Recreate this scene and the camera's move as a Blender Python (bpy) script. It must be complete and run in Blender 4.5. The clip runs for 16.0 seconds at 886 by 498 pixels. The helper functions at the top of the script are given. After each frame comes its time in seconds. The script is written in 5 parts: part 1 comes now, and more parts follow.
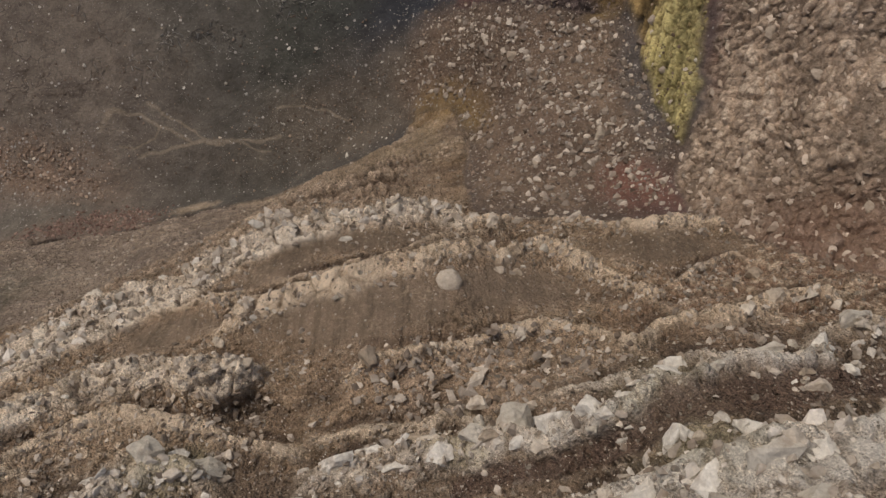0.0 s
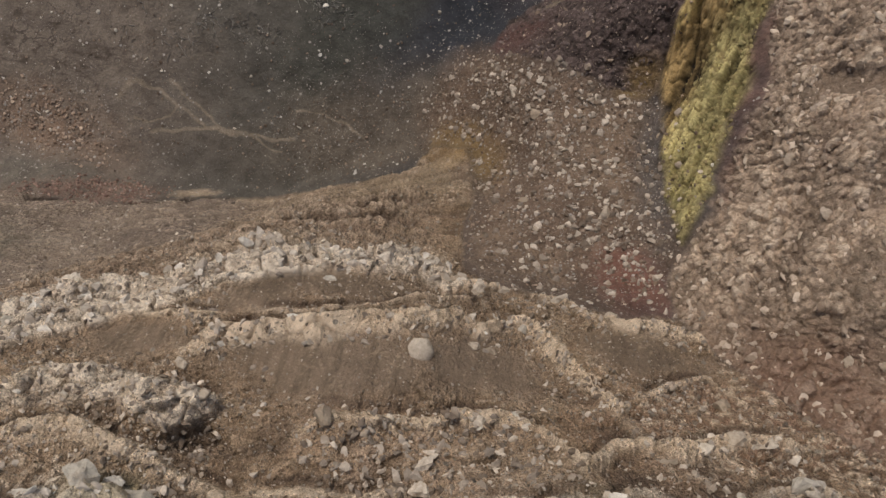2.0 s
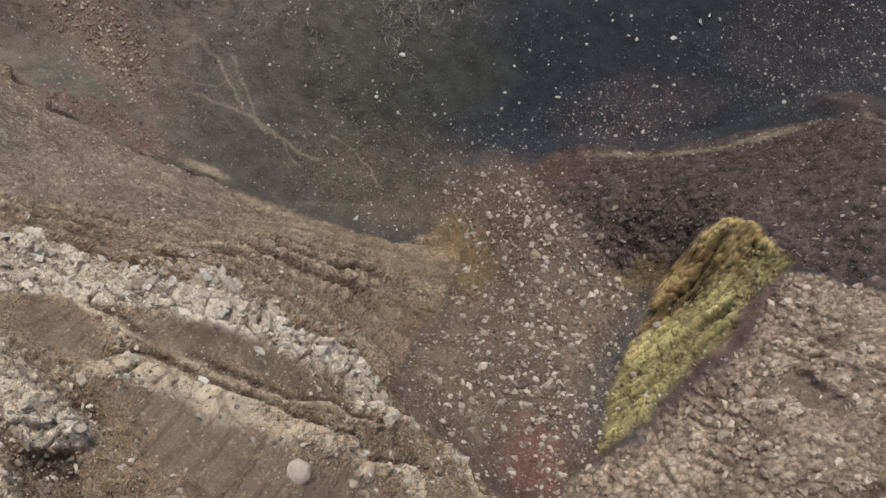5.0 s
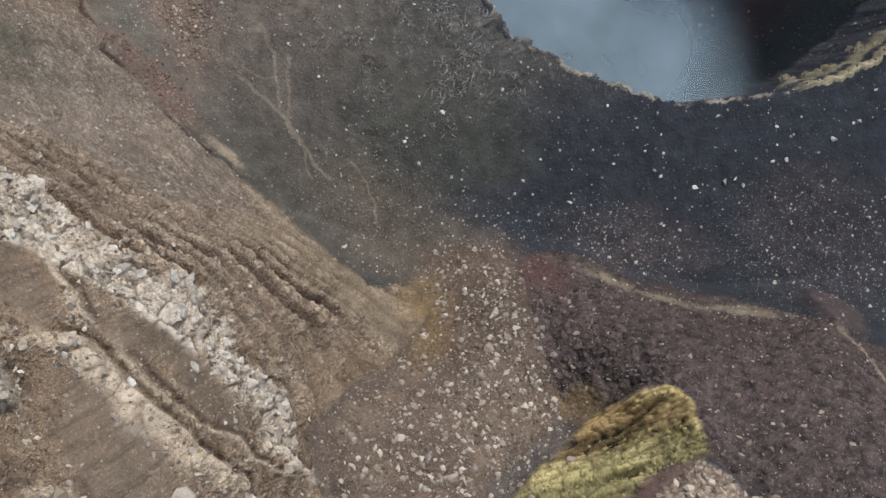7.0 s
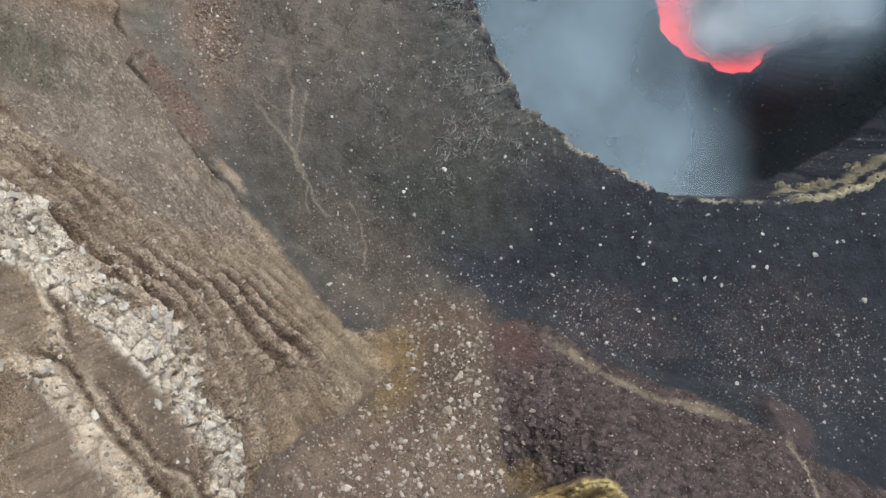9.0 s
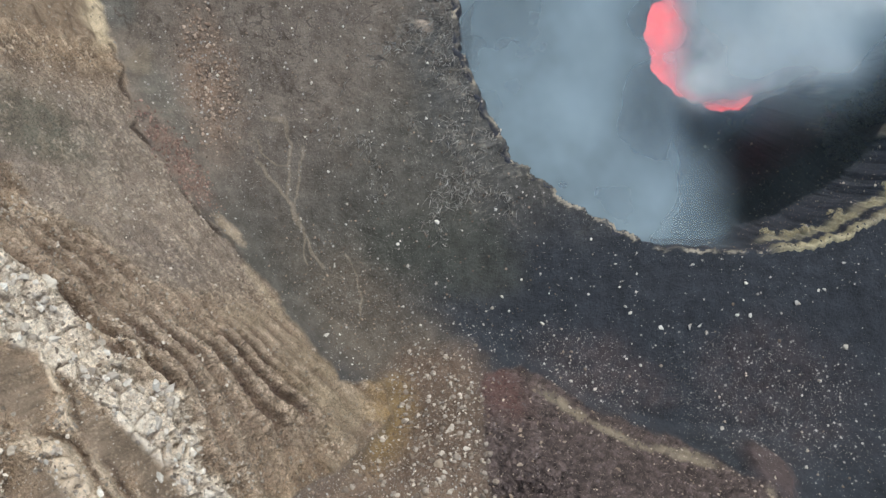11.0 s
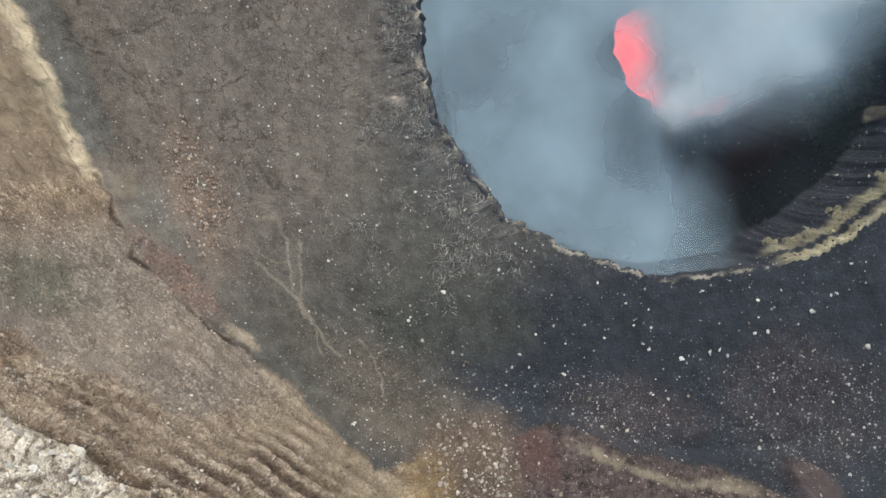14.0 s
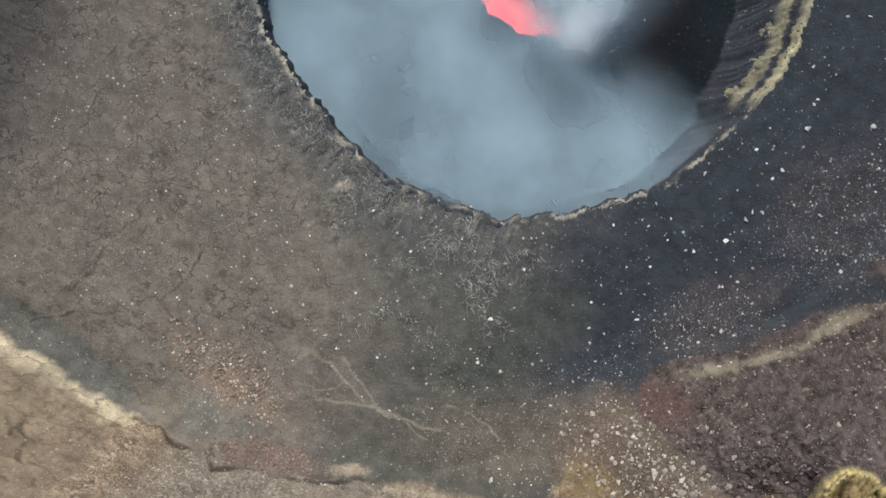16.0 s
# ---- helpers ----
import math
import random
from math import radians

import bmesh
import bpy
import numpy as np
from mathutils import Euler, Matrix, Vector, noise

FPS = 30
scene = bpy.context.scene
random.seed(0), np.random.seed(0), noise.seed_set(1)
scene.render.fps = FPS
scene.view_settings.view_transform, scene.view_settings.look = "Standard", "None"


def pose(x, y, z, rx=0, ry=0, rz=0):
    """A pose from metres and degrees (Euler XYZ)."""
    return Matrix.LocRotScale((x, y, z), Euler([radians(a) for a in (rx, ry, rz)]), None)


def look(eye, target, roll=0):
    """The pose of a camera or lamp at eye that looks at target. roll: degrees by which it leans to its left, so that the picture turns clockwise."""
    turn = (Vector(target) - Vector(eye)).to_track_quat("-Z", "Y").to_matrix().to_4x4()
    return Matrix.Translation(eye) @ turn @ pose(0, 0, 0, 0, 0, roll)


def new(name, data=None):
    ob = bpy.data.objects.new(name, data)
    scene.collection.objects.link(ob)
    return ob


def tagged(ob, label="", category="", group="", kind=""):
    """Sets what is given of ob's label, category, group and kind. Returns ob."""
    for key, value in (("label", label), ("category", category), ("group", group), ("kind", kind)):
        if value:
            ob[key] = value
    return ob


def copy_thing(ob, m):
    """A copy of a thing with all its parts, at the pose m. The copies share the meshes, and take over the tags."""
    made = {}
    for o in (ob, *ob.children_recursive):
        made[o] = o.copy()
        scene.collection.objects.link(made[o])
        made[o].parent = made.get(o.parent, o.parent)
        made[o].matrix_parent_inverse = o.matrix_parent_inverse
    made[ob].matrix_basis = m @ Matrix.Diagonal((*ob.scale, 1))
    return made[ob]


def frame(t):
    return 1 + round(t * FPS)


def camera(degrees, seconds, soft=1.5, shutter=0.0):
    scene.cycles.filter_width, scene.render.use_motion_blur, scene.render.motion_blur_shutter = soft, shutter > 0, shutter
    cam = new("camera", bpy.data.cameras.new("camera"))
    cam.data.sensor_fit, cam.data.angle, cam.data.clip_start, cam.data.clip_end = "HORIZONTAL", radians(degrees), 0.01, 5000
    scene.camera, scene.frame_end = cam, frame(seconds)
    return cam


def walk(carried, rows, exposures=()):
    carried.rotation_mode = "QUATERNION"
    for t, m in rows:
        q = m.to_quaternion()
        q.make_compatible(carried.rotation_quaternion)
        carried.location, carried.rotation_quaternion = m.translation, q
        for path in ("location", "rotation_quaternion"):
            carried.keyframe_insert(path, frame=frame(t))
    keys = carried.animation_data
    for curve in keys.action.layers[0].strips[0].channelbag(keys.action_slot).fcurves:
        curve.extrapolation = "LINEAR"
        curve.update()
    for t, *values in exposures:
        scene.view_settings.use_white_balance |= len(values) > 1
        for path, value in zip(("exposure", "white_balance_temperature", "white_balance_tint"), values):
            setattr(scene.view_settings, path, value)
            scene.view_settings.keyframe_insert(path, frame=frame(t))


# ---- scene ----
cam = camera(61.5, 16.0, 1.5)
METRES, EYE, TILT, LEAN, TURN = 150.0, 270.0, -90.0, 0.0, 0.0
ROWS = [
    (0.0, 0.0, 0.0, 0.0, 0.0, -0.0, 0.0),
    (0.5, 0.0022, 0.0011, 0.0149, -0.04, 0.04, -2.24),
    (1.0, 0.0039, 0.0022, 0.0332, -0.1, 0.11, -6.49),
    (1.5, 0.006, 0.0034, 0.0546, -0.14, 0.18, -10.18),
    (2.0, 0.0064, 0.0043, 0.0788, -0.22, 0.24, -11.59),
    (2.5, 0.0078, 0.0042, 0.1052, -0.23, 0.31, -12.79),
    (3.0, 0.0078, 0.0042, 0.1339, -0.25, 0.44, -19.11),
    (3.5, 0.0045, 0.004, 0.1644, -0.36, 0.61, -25.9),
    (4.0, 0.0014, 0.0031, 0.1954, -0.41, 0.8, -30.34),
    (6.5, -0.0521, -0.0534, 0.353, -0.82, 1.78, -50.63),
    (7.0, -0.0678, -0.0694, 0.3827, -1.09, 2.19, -57.32),
    (7.5, -0.086, -0.0853, 0.4098, -1.51, 2.74, -63.14),
    (8.0, -0.1068, -0.1012, 0.4365, -1.68, 3.01, -66.54),
    (8.5, -0.1264, -0.118, 0.4606, -1.41, 2.9, -66.49),
    (9.0, -0.1468, -0.135, 0.4831, -1.12, 2.78, -66.43),
    (11.5, -0.2653, -0.2155, 0.5752, 0.13, 2.18, -66.12),
    (12.0, -0.2883, -0.2189, 0.589, 0.4, 2.04, -66.05),
    (12.5, -0.3141, -0.2199, 0.6034, 0.69, 1.87, -64.8),
    (13.0, -0.3407, -0.2209, 0.6173, 0.99, 1.64, -61.83),
    (13.5, -0.3664, -0.2217, 0.6326, 1.29, 1.42, -59.28),
    (14.0, -0.3917, -0.2224, 0.6496, 1.63, 1.16, -56.4),
    (14.5, -0.4176, -0.222, 0.6637, 1.66, 1.23, -56.3),
    (14.6, -0.4228, -0.2218, 0.6655, 1.66, 1.23, -56.1),
    (15.0, -0.4611, -0.2196, 0.6682, 1.44, 1.1, -38.18),
    (15.4, -0.4815, -0.22, 0.6965, 1.8, 0.55, -23.2),
    (15.5, -0.4839, -0.22, 0.6996, 1.84, 0.44, -22.34),
    (16.0, -0.4942, -0.2194, 0.7094, 2.05, 0.79, -22.35),
]
walk(cam, [(t, pose(0, 0, EYE, TILT, LEAN, TURN) @ pose(METRES * x, METRES * y, METRES * z, 90 + pitch, roll, yaw)) for t, x, y, z, yaw, pitch, roll in ROWS],
     [(0.0, -0.33, 6900, 13), (2.0, -0.14, 6800, 12), (3.5, -0.03, 6600, 10), (7.0, 0.25, 5950, 7), (9.0, 0.42, 5900, 4), (12.5, 0.50, 5900, 3), (16.0, 0.62, 5950, 2)])
# ---------------------------------------------------------------- light
world = bpy.data.worlds.new("sky")
scene.world = world
world.use_nodes = True
wn = world.node_tree.nodes
sky = wn.new("ShaderNodeTexSky")
sky.sky_type, sky.sun_disc = "NISHITA", False
SUN_ELEVATION, SUN_AZIMUTH = 48.0, -35.0     # azimuth: degrees from +y towards +x
sky.sun_elevation, sky.sun_rotation = radians(SUN_ELEVATION), radians(SUN_AZIMUTH)
sky.air_density, sky.dust_density = 1.0, 3.0
wn["Background"].inputs["Strength"].default_value = 0.115
world.node_tree.links.new(sky.outputs[0], wn["Background"].inputs["Color"])
sun = new("sun", bpy.data.lights.new("sun", "SUN"))
sun.data.energy, sun.data.angle, sun.data.color = 1.85, radians(26), (1.0, 0.93, 0.83)
sun_dir = Vector((math.sin(radians(SUN_AZIMUTH)) * math.cos(radians(SUN_ELEVATION)), math.cos(radians(SUN_AZIMUTH)) * math.cos(radians(SUN_ELEVATION)), math.sin(radians(SUN_ELEVATION))))
sun.matrix_world = look(sun_dir * 900, (0, 0, 0))


# ---------------------------------------------------------------- noise
def lattice(i, j, seed):
    h = (i.astype(np.int64) * 374761393 + j.astype(np.int64) * 668265263 + seed * 974634777) & 0xFFFFFFFF
    h = ((h ^ (h >> 13)) * 1274126177) & 0xFFFFFFFF
    h = ((h ^ (h >> 15)) * 2246822519) & 0xFFFFFFFF
    return ((h ^ (h >> 16)) & 0xFFFFFF) / float(0xFFFFFF)


def vnoise(x, y, seed=0):
    """Smooth noise, -1 to 1, of cell size 1."""
    i, j = np.floor(x), np.floor(y)
    f, g = x - i, y - j
    f, g = f * f * (3 - 2 * f), g * g * (3 - 2 * g)
    a, b = lattice(i, j, seed), lattice(i + 1, j, seed)
    c, d = lattice(i, j + 1, seed), lattice(i + 1, j + 1, seed)
    return ((a * (1 - f) + b * f) * (1 - g) + (c * (1 - f) + d * f) * g) * 2 - 1


def fbm(x, y, size, octaves=4, seed=0):
    z, a = 0, 1.0
    for k in range(octaves):
        z, a, size = z + a * vnoise(x / size + 17.3 * k, y / size - 9.1 * k, seed + k), a * 0.5, size * 0.5
    return z / 1.6


def cells(x, y, size, seed=0):
    """Distances to the nearest and second nearest seed of scattered cells, and a random number of the cell."""
    x, y = x / size, y / size
    i, j = np.floor(x), np.floor(y)
    d1, d2, who = np.full(x.shape, 9.0), np.full(x.shape, 9.0), np.zeros(x.shape)
    for a in (-1, 0, 1):
        for b in (-1, 0, 1):
            px, py = i + a + lattice(i + a, j + b, seed), j + b + lattice(i + a, j + b, seed + 7)
            d = np.hypot(px - x, py - y)
            near = d < d1
            d2 = np.where(near, d1, np.minimum(d2, d))
            who = np.where(near, lattice(i + a, j + b, seed + 13), who)
            d1 = np.where(near, d, d1)
    return d1, d2, who


def facets(x, y, size, seed=0, tilt=1.0):
    """Broken rock: plates of random height and tilt, -1 to 1, and how far a point is from the joints."""
    x, y = x / size, y / size
    i, j = np.floor(x), np.floor(y)
    d1, d2, out = np.full(x.shape, 9.0), np.full(x.shape, 9.0), np.zeros(x.shape)
    for a in (-1, 0, 1):
        for b in (-1, 0, 1):
            u, v = i + a, j + b
            px, py = u + lattice(u, v, seed), v + lattice(u, v, seed + 7)
            d = np.hypot(px - x, py - y)
            near = d < d1
            d2 = np.where(near, d1, np.minimum(d2, d))
            plane = (lattice(u, v, seed + 3) * 2 - 1) * 0.6 + tilt * ((lattice(u, v, seed + 4) * 2 - 1) * (x - px) + (lattice(u, v, seed + 5) * 2 - 1) * (y - py))
            out = np.where(near, plane, out)
            d1 = np.where(near, d, d1)
    return out, d2 - d1


def ramp(v, lo, hi):
    v = np.clip((v - lo) / (hi - lo), 0, 1)
    return v * v * (3 - 2 * v)


def line_distance(x, y, line):
    best = np.full(x.shape, 1e9)
    for (ax, ay, *_), (bx, by, *_) in zip(line[:-1], line[1:]):
        vx, vy = bx - ax, by - ay
        k = np.clip(((x - ax) * vx + (y - ay) * vy) / (vx * vx + vy * vy + 1e-9), 0, 1)
        best = np.minimum(best, np.hypot(x - ax - k * vx, y - ay - k * vy))
    return best


def within(x, y, poly):
    """Signed distance to a closed outline in plan, positive inside."""
    inside = np.zeros(x.shape, bool)
    for (ax, ay), (bx, by) in zip(poly, poly[1:] + poly[:1]):
        cross = (ay > y) != (by > y)
        inside ^= cross & (x < (bx - ax) * (y - ay) / (by - ay + 1e-12) + ax)
    d = line_distance(x, y, poly + poly[:1])
    return np.where(inside, d, -d)


# ---------------------------------------------------------------- materials
def material(name, rough=0.9):
    m = bpy.data.materials.new(name)
    m.use_nodes = True
    n, l = m.node_tree.nodes, m.node_tree.links
    bsdf = n["Principled BSDF"]
    bsdf.inputs["Roughness"].default_value = rough
    bsdf.inputs["Specular IOR Level"].default_value = 0.25
    return m, n, l, bsdf


def node_noise(n, l, coord, scale, detail=6, rough=0.6):
    t = n.new("ShaderNodeTexNoise")
    t.inputs["Scale"].default_value, t.inputs["Detail"].default_value, t.inputs["Roughness"].default_value = scale, detail, rough
    l.new(coord, t.inputs["Vector"])
    return t.outputs["Fac"]


def node_map(n, l, value, lo, hi, a=0.0, b=1.0, kind="LINEAR"):
    t = n.new("ShaderNodeMapRange")
    t.interpolation_type = kind
    for k, v in zip(("From Min", "From Max", "To Min", "To Max"), (lo, hi, a, b)):
        t.inputs[k].default_value = v
    l.new(value, t.inputs["Value"])
    return t.outputs["Result"]


def node_math(n, l, op, a, b):
    t = n.new("ShaderNodeMath")
    t.operation = op
    for k, v in enumerate((a, b)):
        if isinstance(v, (int, float)):
            t.inputs[k].default_value = v
        else:
            l.new(v, t.inputs[k])
    return t.outputs[0]


def node_mix(n, l, fac, a, b, blend="MIX"):
    t = n.new("ShaderNodeMix")
    t.data_type, t.blend_type = "RGBA", blend
    for key, v in ((0, fac), (6, a), (7, b)):
        if isinstance(v, (int, float)):
            t.inputs[key].default_value = v
        elif isinstance(v, tuple):
            t.inputs[key].default_value = (*v, 1)
        else:
            l.new(v, t.inputs[key])
    return t.outputs[2]


def node_bump(n, l, bsdf, height, strength, distance):
    b = n.new("ShaderNodeBump")
    b.inputs["Strength"].default_value, b.inputs["Distance"].default_value = strength, distance
    l.new(height, b.inputs["Height"])
    l.new(b.outputs[0], bsdf.inputs["Normal"])


def terrain_material(name, speck_colour, lump=1.1, bump=0.7, sharp=0.2, mottle=0.32):
    """Ash, scoria and rock: the tint of the strata, gravel of two sizes, cracks and grain."""
    m, n, l, bsdf = material(name, 0.93)
    flat = n.new("ShaderNodeVectorMath")
    flat.operation = "MULTIPLY"
    l.new(n.new("ShaderNodeNewGeometry").outputs["Position"], flat.inputs[0])
    flat.inputs[1].default_value = (1.0, 1.0, 0.8)
    geo = flat.outputs[0]
    tint = n.new("ShaderNodeAttribute")
    tint.attribute_name = "tint"
    cover = n.new("ShaderNodeAttribute")
    cover.attribute_name = "cover"
    split = n.new("ShaderNodeSeparateColor")
    l.new(cover.outputs["Color"], split.inputs[0])
    speck, crack, coarse = split.outputs[0], split.outputs[1], split.outputs[2]
    rough_grain = node_map(n, l, coarse, 0.1, 0.6, 0.2, 1.0)
    big, fine = node_noise(n, l, geo, 0.16, 7, 0.65), node_noise(n, l, geo, 1.6, 6, 0.7)
    c = node_mix(n, l, 1.0, tint.outputs["Color"], node_mix(n, l, node_map(n, l, big, 0.3, 0.7), (1 - mottle, 0.98 - mottle, 0.96 - mottle), (1 + mottle, 0.98 + mottle, 0.96 + mottle)), "MULTIPLY")
    c = node_mix(n, l, rough_grain, c, node_mix(n, l, node_map(n, l, fine, 0.3, 0.7), (0.62, 0.6, 0.58), (1.38, 1.36, 1.34)), "MULTIPLY")
    grit = node_noise(n, l, geo, 5.5, 5, 0.75)
    c = node_mix(n, l, rough_grain, c, node_mix(n, l, node_map(n, l, grit, 0.32, 0.68), (1 - sharp,) * 3, (1 + sharp,) * 3), "MULTIPLY")
    # gravel: random cells, some of them pale
    heights = []
    for size, share in ((1.35, 0.20), (0.62, 0.18), (0.31, 0.22)):
        v = n.new("ShaderNodeTexVoronoi")
        v.inputs["Scale"].default_value = 1 / size
        l.new(geo, v.inputs["Vector"])
        sep = n.new("ShaderNodeSeparateColor")
        l.new(v.outputs["Color"], sep.inputs[0])
        chosen = node_math(n, l, "LESS_THAN", sep.outputs[0], node_math(n, l, "MULTIPLY", speck, share))
        core = node_math(n, l, "LESS_THAN", v.outputs["Distance"], node_map(n, l, sep.outputs[1], 0, 1, 0.16, 0.42))
        pick = node_math(n, l, "MULTIPLY", chosen, core)
        c = node_mix(n, l, pick, c, node_mix(n, l, sep.outputs[2], tuple(0.45 * k for k in speck_colour), speck_colour))
        heights.append(node_math(n, l, "MULTIPLY", node_math(n, l, "SUBTRACT", 0.5, v.outputs["Distance"]), coarse))
    # shrinkage cracks
    v = n.new("ShaderNodeTexVoronoi")
    v.feature = "DISTANCE_TO_EDGE"
    v.inputs["Scale"].default_value = 0.125
    warp = n.new("ShaderNodeVectorMath")
    warp.operation = "MULTIPLY_ADD"
    wob = n.new("ShaderNodeTexNoise")
    wob.inputs["Scale"].default_value, wob.inputs["Detail"].default_value = 0.22, 5
    l.new(geo, wob.inputs["Vector"])
    l.new(wob.outputs["Color"], warp.inputs[0])
    warp.inputs[1].default_value = (9, 9, 9)
    l.new(geo, warp.inputs[2])
    l.new(warp.outputs[0], v.inputs["Vector"])
    gap = node_math(n, l, "MULTIPLY", node_math(n, l, "LESS_THAN", v.outputs["Distance"], node_map(n, l, big, 0.44, 0.64, 0.0, 0.045)), crack)
    c = node_mix(n, l, gap, c, (0.05, 0.042, 0.036))
    l.new(c, bsdf.inputs["Base Color"])
    h = node_math(n, l, "ADD", node_math(n, l, "MULTIPLY", big, 1.2), node_math(n, l, "ADD", node_math(n, l, "MULTIPLY", fine, 0.45), node_math(n, l, "MULTIPLY", grit, 0.4 * sharp)))
    h = node_math(n, l, "ADD", h, node_math(n, l, "MULTIPLY", heights[0], lump))
    h = node_math(n, l, "ADD", h, node_math(n, l, "MULTIPLY", heights[1], lump * 0.75))
    h = node_math(n, l, "ADD", h, node_math(n, l, "MULTIPLY", heights[2], lump * 0.55))
    h = node_math(n, l, "SUBTRACT", h, node_math(n, l, "MULTIPLY", gap, 0.5))
    node_bump(n, l, bsdf, h, bump, 1.0)
    return m


def rock_material(name, dark, light, speckle=0.22, per_island=False):
    m, n, l, bsdf = material(name, 0.88)
    coord = n.new("ShaderNodeNewGeometry").outputs["Position"]
    if per_island:
        rnd = node_math(n, l, "POWER", n.new("ShaderNodeNewGeometry").outputs["Random Per Island"], 1.7)
    else:
        rnd = n.new("ShaderNodeObjectInfo").outputs["Random"]
    c = node_mix(n, l, rnd, dark, light)
    grain = node_noise(n, l, coord, 2.2, 8, 0.7)
    stain = node_noise(n, l, coord, 0.5, 4, 0.6)
    c = node_mix(n, l, 1.0, c, node_mix(n, l, node_map(n, l, grain, 0.3, 0.7), (1 - speckle,) * 3, (1 + speckle,) * 3), "MULTIPLY")
    c = node_mix(n, l, node_map(n, l, stain, 0.5, 0.75, 0, 0.6), c, (0.2, 0.135, 0.085))
    l.new(c, bsdf.inputs["Base Color"])
    chips = n.new("ShaderNodeTexVoronoi")
    chips.inputs["Scale"].default_value = 0.9
    l.new(coord, chips.inputs["Vector"])
    rough = node_math(n, l, "ADD", grain, node_math(n, l, "MULTIPLY", chips.outputs["Distance"], 0.9))
    node_bump(n, l, bsdf, rough, 0.5, 0.5)
    return m


def lava_material():
    m, n, l, bsdf = material("molten_lava", 0.6)
    coord = n.new("ShaderNodeNewGeometry").outputs["Position"]
    swirl = node_noise(n, l, coord, 0.12, 6, 0.6)
    fine = node_noise(n, l, coord, 0.9, 4, 0.7)
    c = node_mix(n, l, node_map(n, l, swirl, 0.35, 0.62), (1.0, 0.055, 0.07), (1.0, 0.13, 0.12))
    c = node_mix(n, l, node_map(n, l, fine, 0.60, 0.74), c, (1.0, 0.36, 0.24))
    bsdf.inputs["Base Color"].default_value = (0.05, 0.01, 0.01, 1)
    l.new(c, bsdf.inputs["Emission Color"])
    bsdf.inputs["Emission Strength"].default_value = 1.5
    return m


def smoke_material(name, colour, scale, lo, hi, thick):
    """Volcanic gas: thin where the 'veil' of the sheet is thin, torn by noise."""
    m = bpy.data.materials.new(name)
    m.use_nodes = True
    n, l = m.node_tree.nodes, m.node_tree.links
    n.remove(n["Principled BSDF"])
    coord = n.new("ShaderNodeNewGeometry").outputs["Position"]
    veil = n.new("ShaderNodeAttribute")
    veil.attribute_name = "veil"
    torn = node_map(n, l, node_noise(n, l, coord, scale, 4, 0.5), lo, hi, kind="SMOOTHSTEP")
    alpha = node_math(n, l, "MULTIPLY", node_math(n, l, "MULTIPLY", torn, veil.outputs["Fac"]), thick)
    white, clear, mix = n.new("ShaderNodeBsdfDiffuse"), n.new("ShaderNodeBsdfTransparent"), n.new("ShaderNodeMixShader")
    white.inputs["Color"].default_value = (*colour, 1)
    l.new(alpha, mix.inputs[0])
    l.new(clear.outputs[0], mix.inputs[1])
    l.new(white.outputs[0], mix.inputs[2])
    l.new(mix.outputs[0], n["Material Output"].inputs["Surface"])
    return m


GROUND = terrain_material("crater_floor_ash", (0.46, 0.43, 0.39), 0.8, 0.6)
CLIFF = terrain_material("bedded_lava_and_ash", (0.52, 0.45, 0.36), 1.1, 1.0, 0.7, 0.24)
RIDGE = terrain_material("welded_conglomerate", (0.50, 0.41, 0.325), 1.0, 0.8, 0.45, 0.14)
SULPHUR = terrain_material("sulphur_crust", (0.52, 0.48, 0.25), 0.4, 0.6, 0.2)
PALE = rock_material("pale_altered_rock", (0.34, 0.28, 0.21), (0.62, 0.56, 0.47))
WHITE = rock_material("bleached_rock", (0.42, 0.385, 0.32), (0.72, 0.69, 0.62))
BROWN = rock_material("brown_scoria_rock", (0.14, 0.10, 0.075), (0.42, 0.34, 0.26))
TAN = rock_material("tan_conglomerate_rock", (0.26, 0.21, 0.155), (0.56, 0.48, 0.385))
TAN_BITS = rock_material("tan_rubble", (0.27, 0.21, 0.158), (0.66, 0.56, 0.455), 0.2, True)
WHITE_BITS = rock_material("bleached_rubble", (0.36, 0.315, 0.26), (0.74, 0.69, 0.61), 0.2, True)
PALE_BITS = rock_material("pale_rubble", (0.16, 0.128, 0.10), (0.66, 0.585, 0.49), 0.2, True)
BROWN_BITS = rock_material("brown_rubble", (0.09, 0.066, 0.05), (0.36, 0.28, 0.215), 0.2, True)
DARK_BITS = rock_material("dark_rubble", (0.07, 0.055, 0.053), (0.23, 0.187, 0.172), 0.2, True)
SULPHUR_BITS = rock_material("sulphur_crust_lumps", (0.22, 0.18, 0.08), (0.39, 0.345, 0.17), 0.2, True)
ORANGE_BITS = rock_material("orange_rubble", (0.23, 0.162, 0.118), (0.54, 0.43, 0.335), 0.2, True)
RED_BITS = rock_material("red_scoria_rubble", (0.16, 0.10, 0.08), (0.39, 0.275, 0.222), 0.2, True)
TWIG = rock_material("grey_twigs", (0.16, 0.13, 0.10), (0.26, 0.22, 0.17))
GRASS = rock_material("dry_yellow_grass", (0.40, 0.35, 0.21), (0.66, 0.60, 0.42), 0.2, True)
STEMS = rock_material("bleached_dead_stems", (0.20, 0.19, 0.17), (0.56, 0.54, 0.49), 0.15, True)
LAVA = lava_material()
GAS = smoke_material("blue_gas", (0.302, 0.386, 0.440), 0.014, 0.08, 0.74, 0.82)
